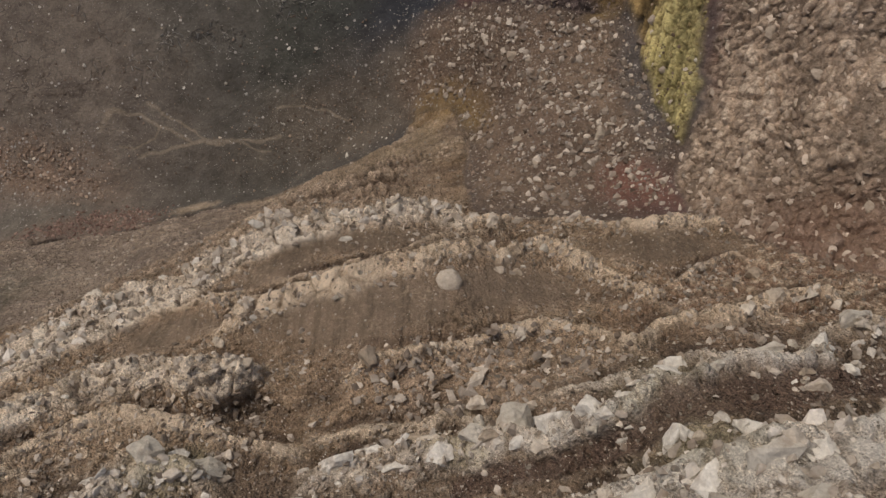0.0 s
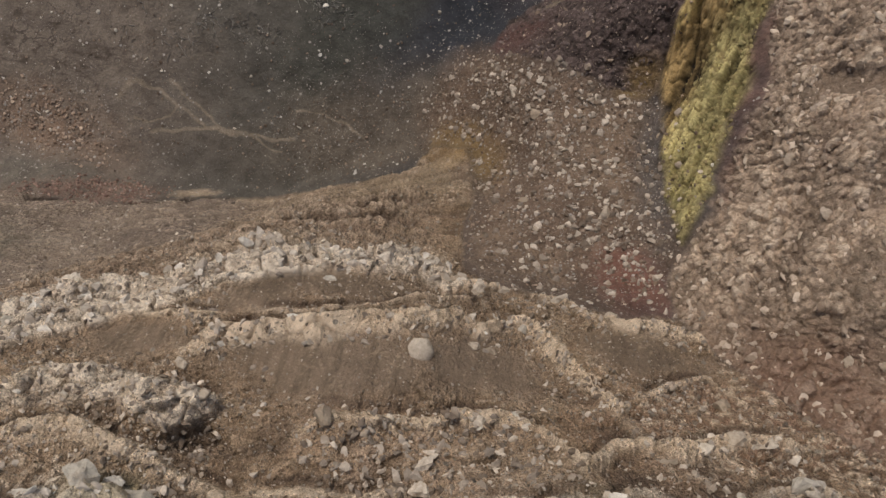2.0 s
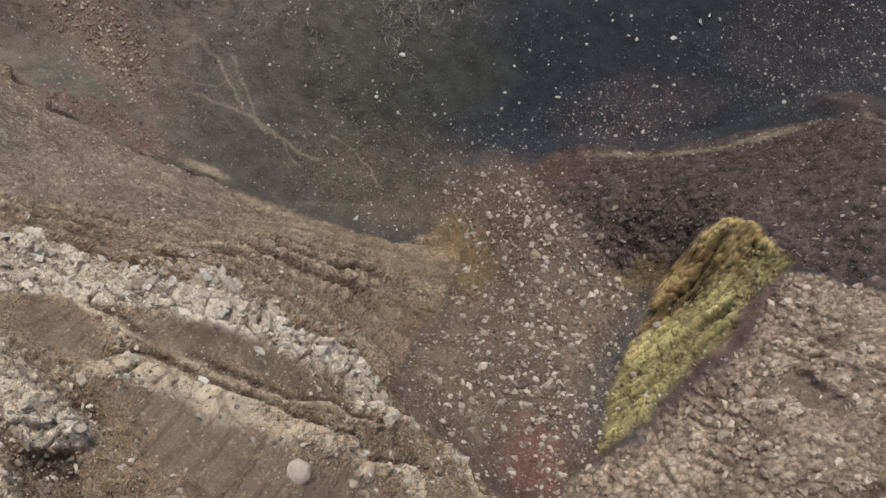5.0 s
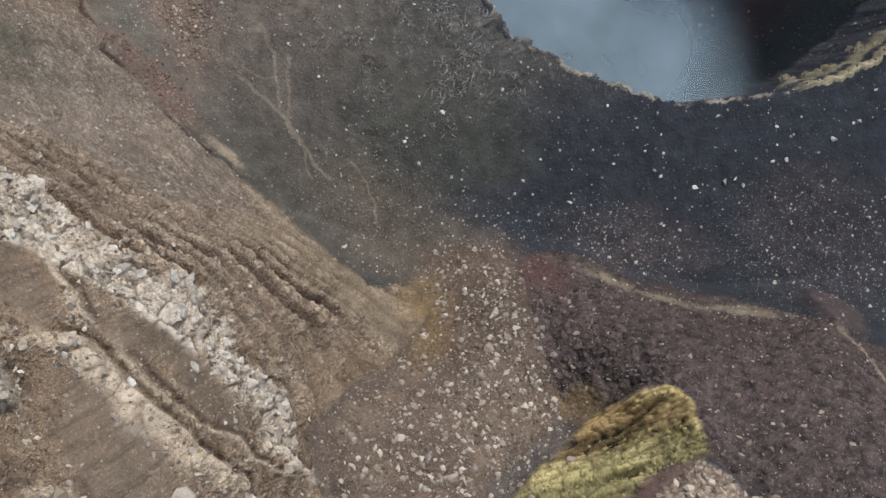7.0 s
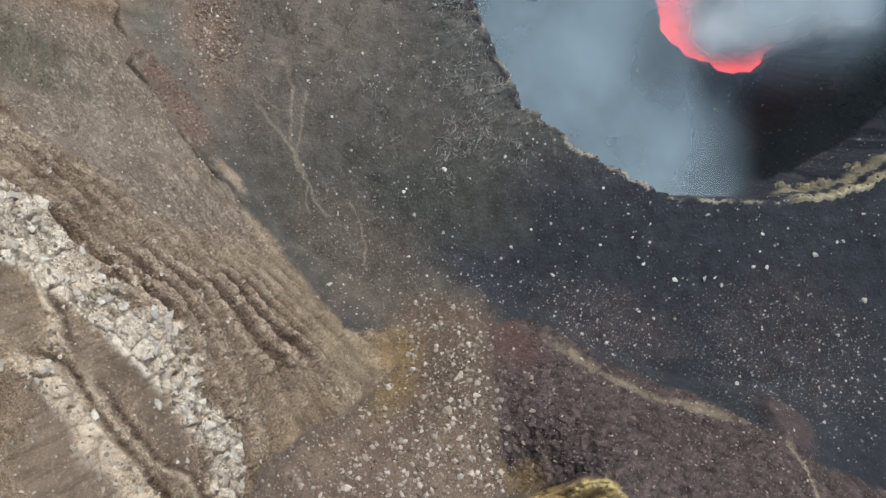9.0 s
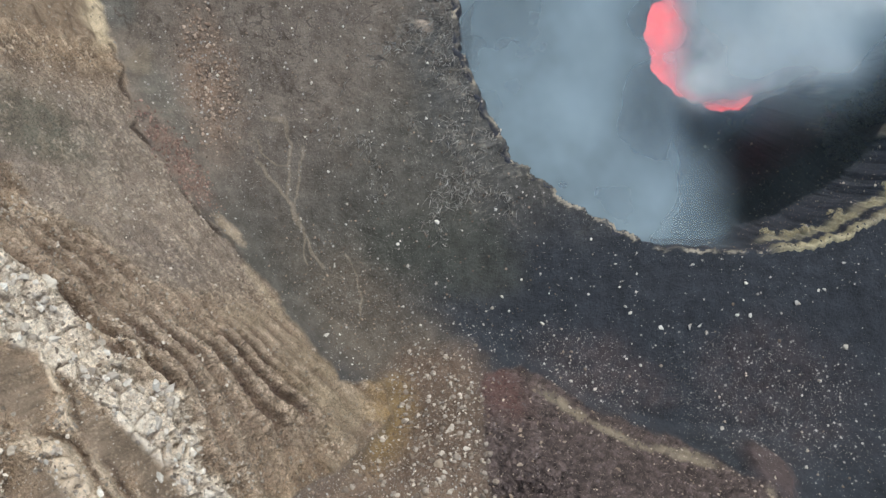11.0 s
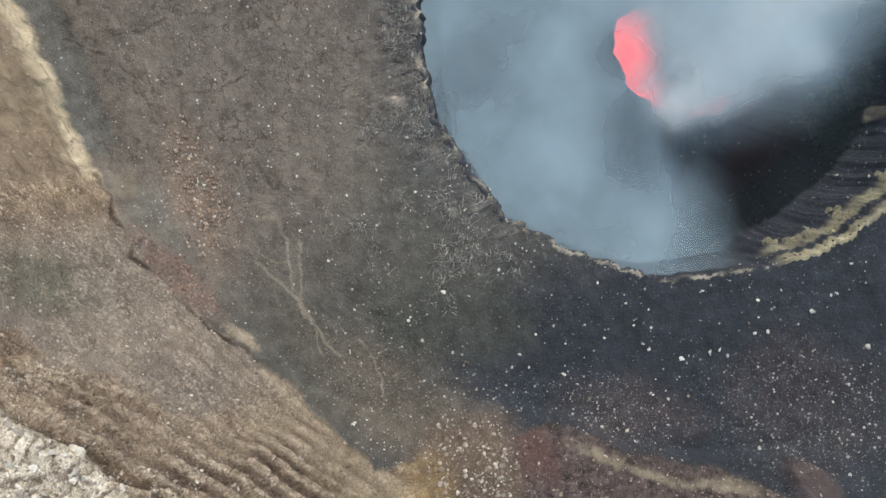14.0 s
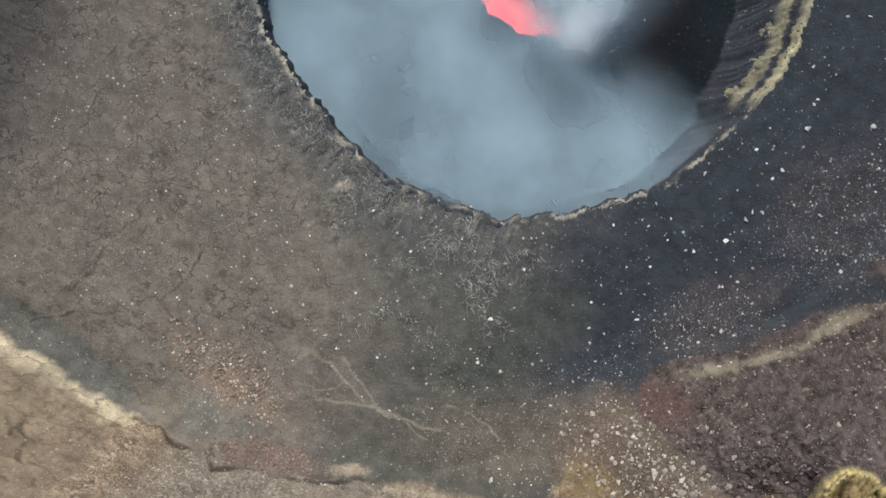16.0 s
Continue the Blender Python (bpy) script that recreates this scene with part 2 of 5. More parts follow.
STEAM = smoke_material("white_steam", (0.95, 0.95, 0.92), 0.024, 0.12, 0.52, 0.9)

# ---------------------------------------------------------------- relief
# Break lines of the terrain (x, y, z): brinks of the lava benches, gully bed, crests and feet.
BENCHES = {
    "brink_low": [(-104, -29, 102), (-97, -25, 105), (-80, -15, 101), (-62, -9.5, 101), (-55, -4, 92), (-41, 3.5, 104), (-27, 4.5, 108), (-18, 5, 110), (-11, 7, 109), (-2, 8, 100), (4, 7, 104)],
    "brink_east": [(6, 5, 109), (15, 6, 104), (23, 7, 100), (35, 5, 114), (42, 4.5, 121), (50, 4.5, 121), (57, 4, 125)],
    "brink_mid": [(-41, -15, 132), (-36, -11, 129), (-28, -8, 130), (-20, -6, 131), (-13, -4.5, 131), (-5, -3, 132), (1, -1, 129), (5, 0, 125), (11, -1.5, 125), (22, 0, 118), (28, -3, 126), (33, -7, 138), (37, -9, 145)],
    "brink_small": [(-30, -6, 128), (-21, -4, 127), (-9, -2, 126), (-2, 1.5, 121), (9, 3, 113), (14, 4.5, 108)],
    "ledge_west": [(-74, -29, 147), (-65, -26, 144), (-57, -23, 140), (-48, -21, 141), (-39, -21, 143), (-31, -21, 141)],
    "ledge_west_high": [(-66, -35, 163), (-62, -31, 158), (-57, -28, 154), (-49, -26, 152), (-43, -26, 153), (-35, -28, 156), (-28, -29, 158), (-21, -30, 162)],
    "ledge_mid_east": [(-6, -17, 152), (1, -15.5, 150), (7, -14.5, 148), (15, -12.5, 146), (21, -13, 149), (27, -14, 154), (33, -12, 151), (39, -11, 149), (46, -10, 151), (52, -9, 152), (62, -7.5, 151)],
    "ledge_red": [(40, -6, 141), (45, -4, 137), (52, -2.5, 134), (58, -5, 145)],
    "white_west": [(-50, -35, 170), (-46, -32, 166), (-43, -30, 163), (-38, -31, 163), (-31, -33, 165)],
    "white_main": [(-17, -33, 169), (-13, -31, 167), (-7, -29, 165), (1, -27, 164), (7, -26, 167), (13, -24.5, 171), (18, -23, 177), (24, -20, 180), (29, -17.5, 179), (34, -17, 183), (41, -15.5, 181), (48, -15, 178), (61, -13, 168)],
    "white_high": [(17, -28, 185), (23, -24.5, 189), (28, -21, 193), (33, -19, 196), (38, -17.5, 197), (52, -18, 185)],
}
FORMS = {
    "spur_foot": [(-136, 3, 25), (-123, 4, 20), (-111, 6, 17), (-96, 10, 14), (-84, 14, 7), (-75, 16, 8), (-61, 18.5, 1), (-49, 23, 10), (-34, 29, 14), (-23, 33, 18), (-13, 40, 14)],
    "spur_low": [(-105, -6, 42), (-88, 6.5, 30), (-72, 7, 33), (-54, 10, 42), (-48, 13.6, 46), (-33, 19, 47), (-16, 27, 46), (5, 28, 56)],
    "spur_mid": [(-123, -19, 70), (-92, -13, 71), (-80, -7.5, 74), (-66, -3, 74), (-44, 7, 80), (-20, 13, 75), (2, 15.5, 70), (16, 24, 69)],
    "spur_high": [(-89, -17.5, 93), (-75, -14, 106), (-67, -7, 88), (-47, 1, 95), (-27, 8, 94), (-12, 10, 94), (-1, 11, 86), (12, 12, 88)],
    "bench_left": [(-88, -20, 108), (-70, -14, 114), (-58, -21, 132), (-46, -10, 122)],
    "bench_mid": [(-14, -10, 143), (1, -6, 140), (10, -13.7, 145), (-12, -18, 151), (5, -20.5, 160)],
    "west_floor": [(-262, 22, -2), (-240, 20, -2), (-218, 18, -2), (-200, 14, -2), (-185, 13, -1), (-170, 15, 0), (-156, 17, 1), (-142, 18, 2), (-132, 22, -1)],
    "west_foot": [(-262, 8, 1), (-243, 8.6, 1), (-220.5, 7.4, 1), (-202, 1.5, 1), (-185, 0.8, 2), (-178, 0.5, 4), (-172, -0.5, 7), (-165, 2, 9), (-152, 1, 18)],
    "west_wall": [(-262, 3.5, 24), (-243, 4, 24), (-221, 3, 24), (-203, -3, 24), (-190, -3.5, 22), (-181, -5, 20), (-170, -7, 24), (-160, -6, 34), (-151, -7, 46)],
    "west_top": [(-240, -8, 47), (-215, -9, 47), (-195, -14, 48), (-175, -16, 49), (-148, -12, 58), (-129, -8.5, 50)],
    "gully_bed": [(49, 9, 106), (52, 16, 95), (49, 24, 86), (40, 29.5, 77), (31, 42, 64), (21, 56.5, 49), (13.5, 65, 39), (6, 72, 24)],
    "gully_side": [(30, 9, 92), (39, 15.4, 85), (25, 38.5, 62), (8, 42.5, 34), (-7, 47.5, 14)],
    "gully_head": [(55, 35, 86), (55, 45, 78), (53, 58, 67), (49, 67, 59), (53, 72, 60)],
    "ridge_brink": [(57, 4, 125), (60, 10, 122), (63, 22, 114), (65, 33, 112), (65, 44, 105), (66, 57, 107), (67, 70, 97), (68, 77, 92), (70, 88, 95)],
    "ridge_top": [(70, 5, 138), (74, 17, 141), (80, 36, 128), (74, 50, 122), (78, 66, 114), (74, 82, 107), (84, 95, 103)],
    "sulphur_foot": [(52, 82, 64), (53, 93, 73), (60, 97, 80), (72, 105, 83)],
    "dark_edge": [(4, 83, 14), (11, 93, 14), (25, 104, 17), (37, 112, 18), (51, 125, 25), (63, 140, 21), (77, 158, 32), (88, 163, 32)],
    "dark_slope": [(20, 84, 40), (31, 94.5, 47), (45, 108, 48), (60, 122, 45), (78, 136, 57), (81, 120, 82), (90, 140, 68)],
    "dark_foot": [(6, 92, 3), (13, 99, 5), (22.6, 107.5, 6), (34.6, 115.5, 6), (48, 128, 7), (60, 143, 7), (70, 160, 7), (100, 182, 22)],
    "high_rim": [(-170, -60, 140), (-100, -60, 160), (-40, -60, 205), (40, -60, 215), (100, -60, 210), (140, 0, 180), (145, 80, 140), (130, 150, 85), (120, 200, 45), (130, 300, 60)],
}
FLOOR_Z = -3.0


def densify(line, step=9.0):
    out = []
    for a, b in zip(line[:-1], line[1:]):
        n = max(1, int(math.dist(a[:2], b[:2]) / step + 0.5))
        out += [tuple(p + (q - p) * k / n for p, q in zip(a, b)) for k in range(n)]
    return out + [line[-1]]


anchors = [p for line in (*BENCHES.values(), *FORMS.values()) for p in densify(line)]
# the level crater floor
for gx in range(-240, 81, 32):
    for gy in range(30, 421, 30):
        if gy > 40 + max(0, gx + 60) * 1.05 + max(0, -gx - 150) * 0.3 and not (gx > 50 and gy < 200):
            anchors.append((gx, gy, FLOOR_Z))
anchors = np.array(anchors, float)


def bending_sheet(pts, stiff):
    """Weights of a thin bending sheet laid over the break lines."""
    n = len(pts)
    d = np.hypot(pts[:, None, 0] - pts[None, :, 0], pts[:, None, 1] - pts[None, :, 1])
    a = np.zeros((n + 3, n + 3))
    a[:n, :n] = d * d * np.log(d + 1e-9) + stiff * np.eye(n)
    a[:n, n:] = np.c_[np.ones(n), pts[:, :2]]
    a[n:, :n] = a[:n, n:].T
    return np.linalg.solve(a, np.r_[pts[:, 2], 0, 0, 0])


SHEET = bending_sheet(anchors, 25.0)


def sheet_height(x, y):
    z = SHEET[-3] + SHEET[-2] * x + SHEET[-1] * y
    for (ax, ay, _), w in zip(anchors, SHEET):
        d2 = (x - ax) ** 2 + (y - ay) ** 2 + 1e-9
        z = z + w * 0.5 * d2 * np.log(d2)
    return z


CX, CY = np.arange(-270, 171, 2.0), np.arange(-75, 431, 2.0)
COARSE = sheet_height(*np.meshgrid(CX, CY))


def bilinear(grid, gx, gy, x, y):
    u = np.clip((x - gx[0]) / (gx[1] - gx[0]), 0, len(gx) - 1.001)
    v = np.clip((y - gy[0]) / (gy[1] - gy[0]), 0, len(gy) - 1.001)
    i, j = u.astype(int), v.astype(int)
    f, g = u - i, v - j
    return (grid[j, i] * (1 - f) + grid[j, i + 1] * f) * (1 - g) + (grid[j + 1, i] * (1 - f) + grid[j + 1, i + 1] * f) * g


def base_height(x, y):
    z = bilinear(COARSE, CX, CY, x, y)
    # soft floor
    z = FLOOR_Z + np.logaddexp(0, (z - FLOOR_Z) / 1.2) * 1.2
    # outer slopes of the volcano, beyond the crater rim
    out = np.maximum(np.maximum(-265 - x, x - 165), np.maximum(-70 - y, y - 425))
    k = np.clip(out / 140, 0, 1)
    k = k * k * (3 - 2 * k)
    return z * (1 - k) + (175 - np.maximum(out - 200, 0) * 0.12) * k


# ---------------------------------------------------------------- regions in plan
CLIFF_LINE = [(-600, 40), (-262, 8.5), (-243, 9), (-220.5, 8), (-202, 2), (-185, 1.4), (-178, 1), (-172, 0), (-165, 2), (-152, 2.5), (-140, 4), (-123, 4), (-111, 6), (-84, 13), (-75, 16), (-49, 23), (-27, 31), (-17, 34), (-7, 47), (2, 47),
              (5, 38), (7, 28), (5, 16), (7, 9), (15, 7), (41, 6), (52, 7), (58, 2), (70, -4), (125, -12), (900, -60), (900, -900), (-900, -900), (-900, 60)]
RIDGE_LINE = [(52, 8), (55, 21), (60, 33), (65, 56), (68, 75), (67, 88), (80, 93), (130, 104), (900, 200), (900, -60), (125, -12), (70, -4), (58, 2)]
SULPHUR_LINE = [(52.5, 68), (52.2, 79), (51.6, 88), (52.6, 93.5), (55, 96), (58.5, 96.2), (63, 93.8), (67.5, 91), (66, 81), (65, 69), (62.5, 57), (60, 38), (55.5, 25), (53.6, 38), (53.6, 52)]
DARK_LINE = [(3, 83), (9, 97), (22, 108.5), (34.5, 116.5), (47.5, 129), (60.5, 144.5), (77, 159), (88, 164), (110, 185), (900, 800), (900, 200), (130, 104), (80, 93), (67, 90), (59, 95), (56, 91), (53, 79), (50.5, 68), (38, 68), (19, 75)]
TALUS_LINE = [(-9, 47), (2, 47), (5, 38), (7, 28), (5, 16), (7, 9), (15, 7), (41, 6), (52, 8), (55, 21), (55, 46), (50, 67), (38, 68), (19, 75), (3, 83), (-6, 80), (-14, 62)]


def warped(x, y, poly, rough=1.6):
    return within(x + fbm(x, y, 7, 3, 91) * rough, y + fbm(x, y, 7, 3, 92) * rough, poly)


def blob(x, y, cx, cy, rx, ry, turn=0.0, soft=0.5):
    """A ragged round patch in plan, 0 to 1."""
    a = radians(turn)
    u, v = (x - cx) * math.cos(a) + (y - cy) * math.sin(a), -(x - cx) * math.sin(a) + (y - cy) * math.cos(a)
    r = np.hypot(u / rx, v / ry) + fbm(x, y, min(rx, ry) * 0.8, 4, int(abs(cx * 7 + cy)) % 97) * 0.35
    return 1 - ramp(r, 1 - soft, 1 + soft)


# brink: (line, lift in metres, width of the pale rock, how white)
PALE_BAND = [(-96, -24), (-85, -18), (-76, -13), (-64, -10.4), (-58, -8.6), (-55, -6.2), (-45, -0.6), (-37, 5.2), (-30, 6.2), (-17, 7.7), (-3, 8.8), (3, 8), (9, 6.3), (6, 3.7), (-3, 5), (-10, 4.5), (-17, 3.2), (-29, 1.2), (-44, -6), (-55, -13), (-70, -20), (-90, -30)]
MINOR = {
    "white_face": [(-19.2, -32.2), (-12.9, -29.9), (-6.4, -28.1), (-0.3, -27), (5.6, -25.7), (8.8, -24), (13.4, -23.5), (18.5, -21.6), (23.2, -19.5), (26.6, -16.9), (31.4, -16.1), (37.5, -14.6), (47.3, -14.1), (52.2, -13), (61.8, -11.7)],
    "white_crown": [(15, -29), (20.2, -25.8), (23.5, -23.6), (26.6, -21.2), (30.5, -19.4), (34, -18.6), (38, -18), (44, -17.8), (56, -18)],
    "step_east": [(15, -20), (21, -18.6), (26, -16.2), (31, -15.2), (37, -14)],
    "step_mid": [(-18.5, -28.5), (-12, -26.4), (-3.5, -25.6), (1, -23), (6, -23.6)],
    "step_pile": [(-14.5, -20.5), (-12, -17.6), (-5, -16), (0, -17.6)],
    "step_spur": [(-60, -15), (-50, -12), (-44, -10), (-38, -9)],
}
DARK_SEAM = [(2, -32), (8.2, -29.4), (14.4, -27.2), (19.8, -23.7), (24.1, -21.2), (27.8, -18.7), (31.1, -17.8), (36.9, -16.5), (45.3, -16.0), (57.1, -16.3), (66, -15)]
WEST_MASS = [(-72, -29.5), (-60.4, -23.9), (-55.4, -21.2), (-46.1, -19.5), (-36.7, -19.6), (-29.8, -20.4), (-29.5, -22.8), (-31.5, -24.2), (-35.1, -25.2), (-41, -24.3), (-49, -23.7), (-59, -26.9), (-69, -31)]
LEDGES = [("step_east", 1.8, 2.0, 0.85), ("step_mid", 1.8, 2.0, 0.8), ("step_pile", 1.6, 1.8, 0.8), ("step_spur", 1.6, 2.4, 0.8), ("brink_low", 3.4, 2.4, 0.9), ("brink_east", 2.8, 4.0, 0.95), ("brink_mid", 3.2, 5.4, 0.97), ("brink_small", 1.7, 1.6, 0.45), ("ledge_west", 4.2, 5.6, 1.0),
          ("ledge_west_high", 2.6, 4.0, 0.95), ("ledge_mid_east", 2.6, 3.2, 0.97), ("ledge_red", 2.2, 1.6, 0.7), ("white_west", 3.0, 5.4, 1.0), ("white_face", 3.4, 4.0, 1.0), ("white_crown", 3.0, 6.0, 1.0)]


def spur_line(x):
    """Where the bedded spur ends and the grey slope under it begins."""
    return np.interp(x, [-170, -125, -105, -94, -86, -74, -65, -53, -36, -20, 20], [-34, -23.5, -19.5, -12.8, -8, -2.5, 5, 10, 17, 25, 40])


def apron_cover(x, y):
    """Smooth ash aprons on the benches, 0 to 1."""
    return np.maximum.reduce([blob(x, y, -17, -11, 20, 6.0, 8), blob(x, y, 12, -7, 11, 4.6, -5), blob(x, y, -18, 1, 20, 2.2, 4), blob(x, y, -32, -4, 9, 3, 20), blob(x, y, 42, 0, 12, 3, 0), blob(x, y, -52, -16, 12, 3, 10)])


def ledge_offset(x, y, line):
    """Distance uphill of a brink, and a taper that fades at its ends."""
    xs, ys = [p[0] for p in line], [p[1] for p in line]
    ly = np.interp(x, xs, ys) + fbm(x, y * 0.3, 10, 3, 33) * 1.3
    slope = np.interp(x, xs, np.gradient(np.array(ys, float), np.array(xs, float)))
    d = (ly - y) / np.sqrt(1 + slope * slope)
    return d, ramp(x, xs[0] - 3, xs[0] + 3) * (1 - ramp(x, xs[-1] - 3, xs[-1] + 3))


RIM = [(-198, 177), (-189, 165), (-178, 157), (-161, 146), (-144, 137.5), (-127, 130), (-112, 127.5), (-96, 128), (-85, 128.5), (-71, 129.5), (-57, 136), (-45, 142.5), (-34, 150), (-24, 159), (-12, 169.5),
       (-3, 187), (6, 207), (12, 225), (14, 245), (13, 261), (9, 290), (-5, 325), (-35, 350), (-80, 364), (-130, 352), (-175, 318), (-204, 270), (-210, 220)]
VENT = (-98.0, 288.0)
_a = [math.atan2(y - VENT[1], x - VENT[0]) for x, y in RIM]
_r = [math.dist(p, VENT) for p in RIM]
_o = np.argsort(_a)
RIM_A, RIM_R = np.array(_a)[_o], np.array(_r)[_o]


def rim_radius(angle):
    r = np.interp(angle, RIM_A, RIM_R, period=2 * math.pi)
    return r + 1.2 * vnoise(angle * 34, angle * 0 + 3.3, 5) + 0.8 * vnoise(angle * 90, angle * 0 + 1.3, 6) + 0.6 * vnoise(angle * 230, angle * 0 + 2.1, 7)


def pit_inset(x, y):
    """Metres inside the brink of the inner pit (negative: outside)."""
    return rim_radius(np.arctan2(y - VENT[1], x - VENT[0])) - np.hypot(x - VENT[0], y - VENT[1])


def colour(*c):
    return np.array(c, float)


def blend(tint, weight, c):
    return tint + (c - tint) * np.clip(weight, 0, 1)[..., None]


def terrain(x, y):
    """Height, tint, (gravel, cracks, lumps) and region of the ground at plan points."""
    z = base_height(x, y)
    gx, gy = (base_height(x + 1.2, y) - base_height(x - 1.2, y)) / 2.4, (base_height(x, y + 1.2) - base_height(x, y - 1.2)) / 2.4
    nz = 1 / np.sqrt(1 + gx * gx + gy * gy)
    normal = np.stack([-gx * nz, -gy * nz, nz], -1)
    # surface measures of the wall that faces north and of the ridge that faces west
    q, p = 0.72 * (y - z), 0.72 * (x + z)
    cliff, ridge = warped(x, y, CLIFF_LINE), warped(x, y, RIDGE_LINE)
    sulph, dark, talus = warped(x, y, SULPHUR_LINE, 1.0), warped(x, y, DARK_LINE), warped(x, y, TALUS_LINE, 3.0)
    region = np.zeros(x.shape, int)
    for k, d in ((4, talus), (3, dark), (2, ridge), (1, cliff), (5, sulph)):
        region[d > 0] = k
    w_cliff, w_ridge, w_dark, w_sulph = (ramp(d, -1.0, 1.0) for d in (cliff, ridge, dark, sulph))
    w_talus = ramp(talus, -9.0, 7.0)
    wide, mid = fbm(x, y, 60, 4, 11), fbm(x, y, 14, 4, 12)
    small = fbm(x, y, 4, 3, 13)

    # the floor: brown ash in the west, olive in the middle, bluish black scoria in the east
    tint = np.empty((*x.shape, 3))
    tint[:] = colour(0.166, 0.145, 0.123)
    tint = blend(tint, ramp(mid + 0.6 * small, -0.1, 0.5) * 0.5, colour(0.125, 0.108, 0.095))
    u = x + 26 * wide + 9 * mid
    tint = blend(tint, ramp(u + 0.15 * (y - 80), -150, -80), colour(0.092, 0.089, 0.079))
    tint = blend(tint, ramp(u + 0.12 * (y - 80), -80, -5), colour(0.034, 0.039, 0.048))
    tint = blend(tint, blob(x, y, -149, 29, 26, 11, -14, 0.7) * (0.55 + 0.5 * small), colour(0.215, 0.152, 0.110))
    # grey-green haze along the western foot, put into the ground colour
    haze = 1 - ramp(line_distance(x, y, [(-275, 14), (-246, 16), (-224, 15), (-206, 9), (-190, 7)]), 4, 10)
    tint = blend(tint, haze * 0.75, colour(0.120, 0.121, 0.112))
    # two smaller patches of the same haze, likewise tinted in
    tint = blend(tint, blob(x, y, -152, 10, 14, 5, 8) * 0.7 + blob(x, y, -131, 13, 10, 4, 5) * 0.5, colour(0.128, 0.124, 0.108))
    tint = blend(tint, blob(x, y, -166, 8, 7, 4, -10) * 0.6, colour(0.19, 0.16, 0.12))
    tint = blend(tint, blob(x, y, -118, 8.5, 20, 4.0, 8) * (0.55 + 0.5 * small), colour(0.18, 0.125, 0.10))
    tint = blend(tint, blob(x, y, -34, 50, 40, 20, 20) * 0.75, colour(0.135, 0.116, 0.092))
    tint = blend(tint, blob(x, y, 25, 128, 26, 14, 45) * (0.4 + 0.3 * small), colour(0.085, 0.066, 0.066))
    tint = blend(tint, blob(x, y, 60, 190, 34, 24, 45) * (0.35 + 0.3 * small), colour(0.075, 0.060, 0.062))
    # dark green-grey haze over the middle, put into the floor colour
    tint = blend(tint, blob(x, y, -45, 90, 30, 17, 50) * 0.6, colour(0.058, 0.064, 0.054))
    inset = pit_inset(x, y)
    tint = blend(tint, (ramp(inset + 6 * mid, -34, -6) * ramp(-x, 30, 90)) * (0.7 + 0.4 * small), colour(0.085, 0.088, 0.088))
    tint = blend(tint, blob(x, y, -134.5, 119, 4, 3), colour(0.40, 0.34, 0.28))
    # patchy pale brink of the pit: its lit edge put into the tint
    tint = blend(tint, ramp(inset, -1.4, -0.4) * ramp(fbm(x, y, 7, 3, 77), -0.1, 0.35), colour(0.34, 0.31, 0.25))
    mound = blob(x, y, 81, 167, 11, 6, 40, 0.4)
    tint = blend(tint, mound * 0.8, colour(0.095, 0.072, 0.070))
    # pale dried rivulets
    for line, wdt in RILLS:
        d = line_distance(x + fbm(x, y, 6, 3, 71) * 1.5, y + fbm(x, y, 6, 3, 72) * 1.5, line)
        tint = blend(tint, (1 - ramp(d, wdt * 0.3, wdt * 1.0)) * (0.75 + 0.3 * small), colour(0.248, 0.215, 0.170))
    for line in CRACKS:
        d = line_distance(x + fbm(x, y, 5, 3, 74) * 1.6, y + fbm(x, y, 5, 3, 75) * 1.6, line)
        tint = blend(tint, (1 - ramp(d, 0.12, 0.7)) * (0.7 + 0.5 * small), colour(0.06, 0.048, 0.04))
    for k in range(2):
        crease = np.abs(fbm(x + 3 * small, y + 3 * mid, 9.0, 4, 170 + 9 * k))
        tint = blend(tint, (1 - ramp(crease, 0.012, 0.06)) * ramp(-x + 20 * mid, 95, 135) * ramp(fbm(x, y, 15, 2, 190 + k), -0.1, 0.35) * 0.8, colour(0.080, 0.066, 0.055))
    gravel = 0.24 - 0.18 * ramp(x, -70, -20) + 0.22 * mid + 0.9 * blob(x, y, -148, 29, 22, 15, 30) + 0.9 * blob(x, y, 20, 122, 34, 13, 45) + 0.8 * blob(x, y, 60, 185, 40, 24, 45) + 0.6 * blob(x, y, -30, 55, 40, 22, 20)
    crack = 0.65 * ramp(-x + 20 * mid, 120, 150) * ramp(y, 38, 60) * ramp(-inset, 12, 30)
    lumps = 0.5 + 0 * x
    dz = 0.4 * mid + 0.3 * small
    # brush-like furrows towards the pit
    ang = np.arctan2(y - VENT[1], x - VENT[0])
    furrow = fbm(ang * 120, inset * 0.25, 2, 3, 73) * ramp(inset, -34, -8) * ramp(-x, 30, 80)
    dz = dz + 0.9 * furrow + 5.0 * mound
    tint = blend(tint, ramp(furrow, 0.15, 0.6) * 0.2, colour(0.22, 0.21, 0.19))
    # wisps of pale grass and salt round the pit
    near = ramp(inset + 14 * mid, -52, -14) * ramp(-x, 20, 70) * (inset < 0)
    for k in range(3):
        wisp = np.abs(fbm(x + 2.5 * small, y + 2.5 * mid, 6.5, 4, 140 + 9 * k))
        tint = blend(tint, (1 - ramp(wisp, 0.015, 0.055)) * near * ramp(fbm(x, y, 11, 2, 150 + k), -0.15, 0.35) * 0.55, colour(0.27, 0.255, 0.22))

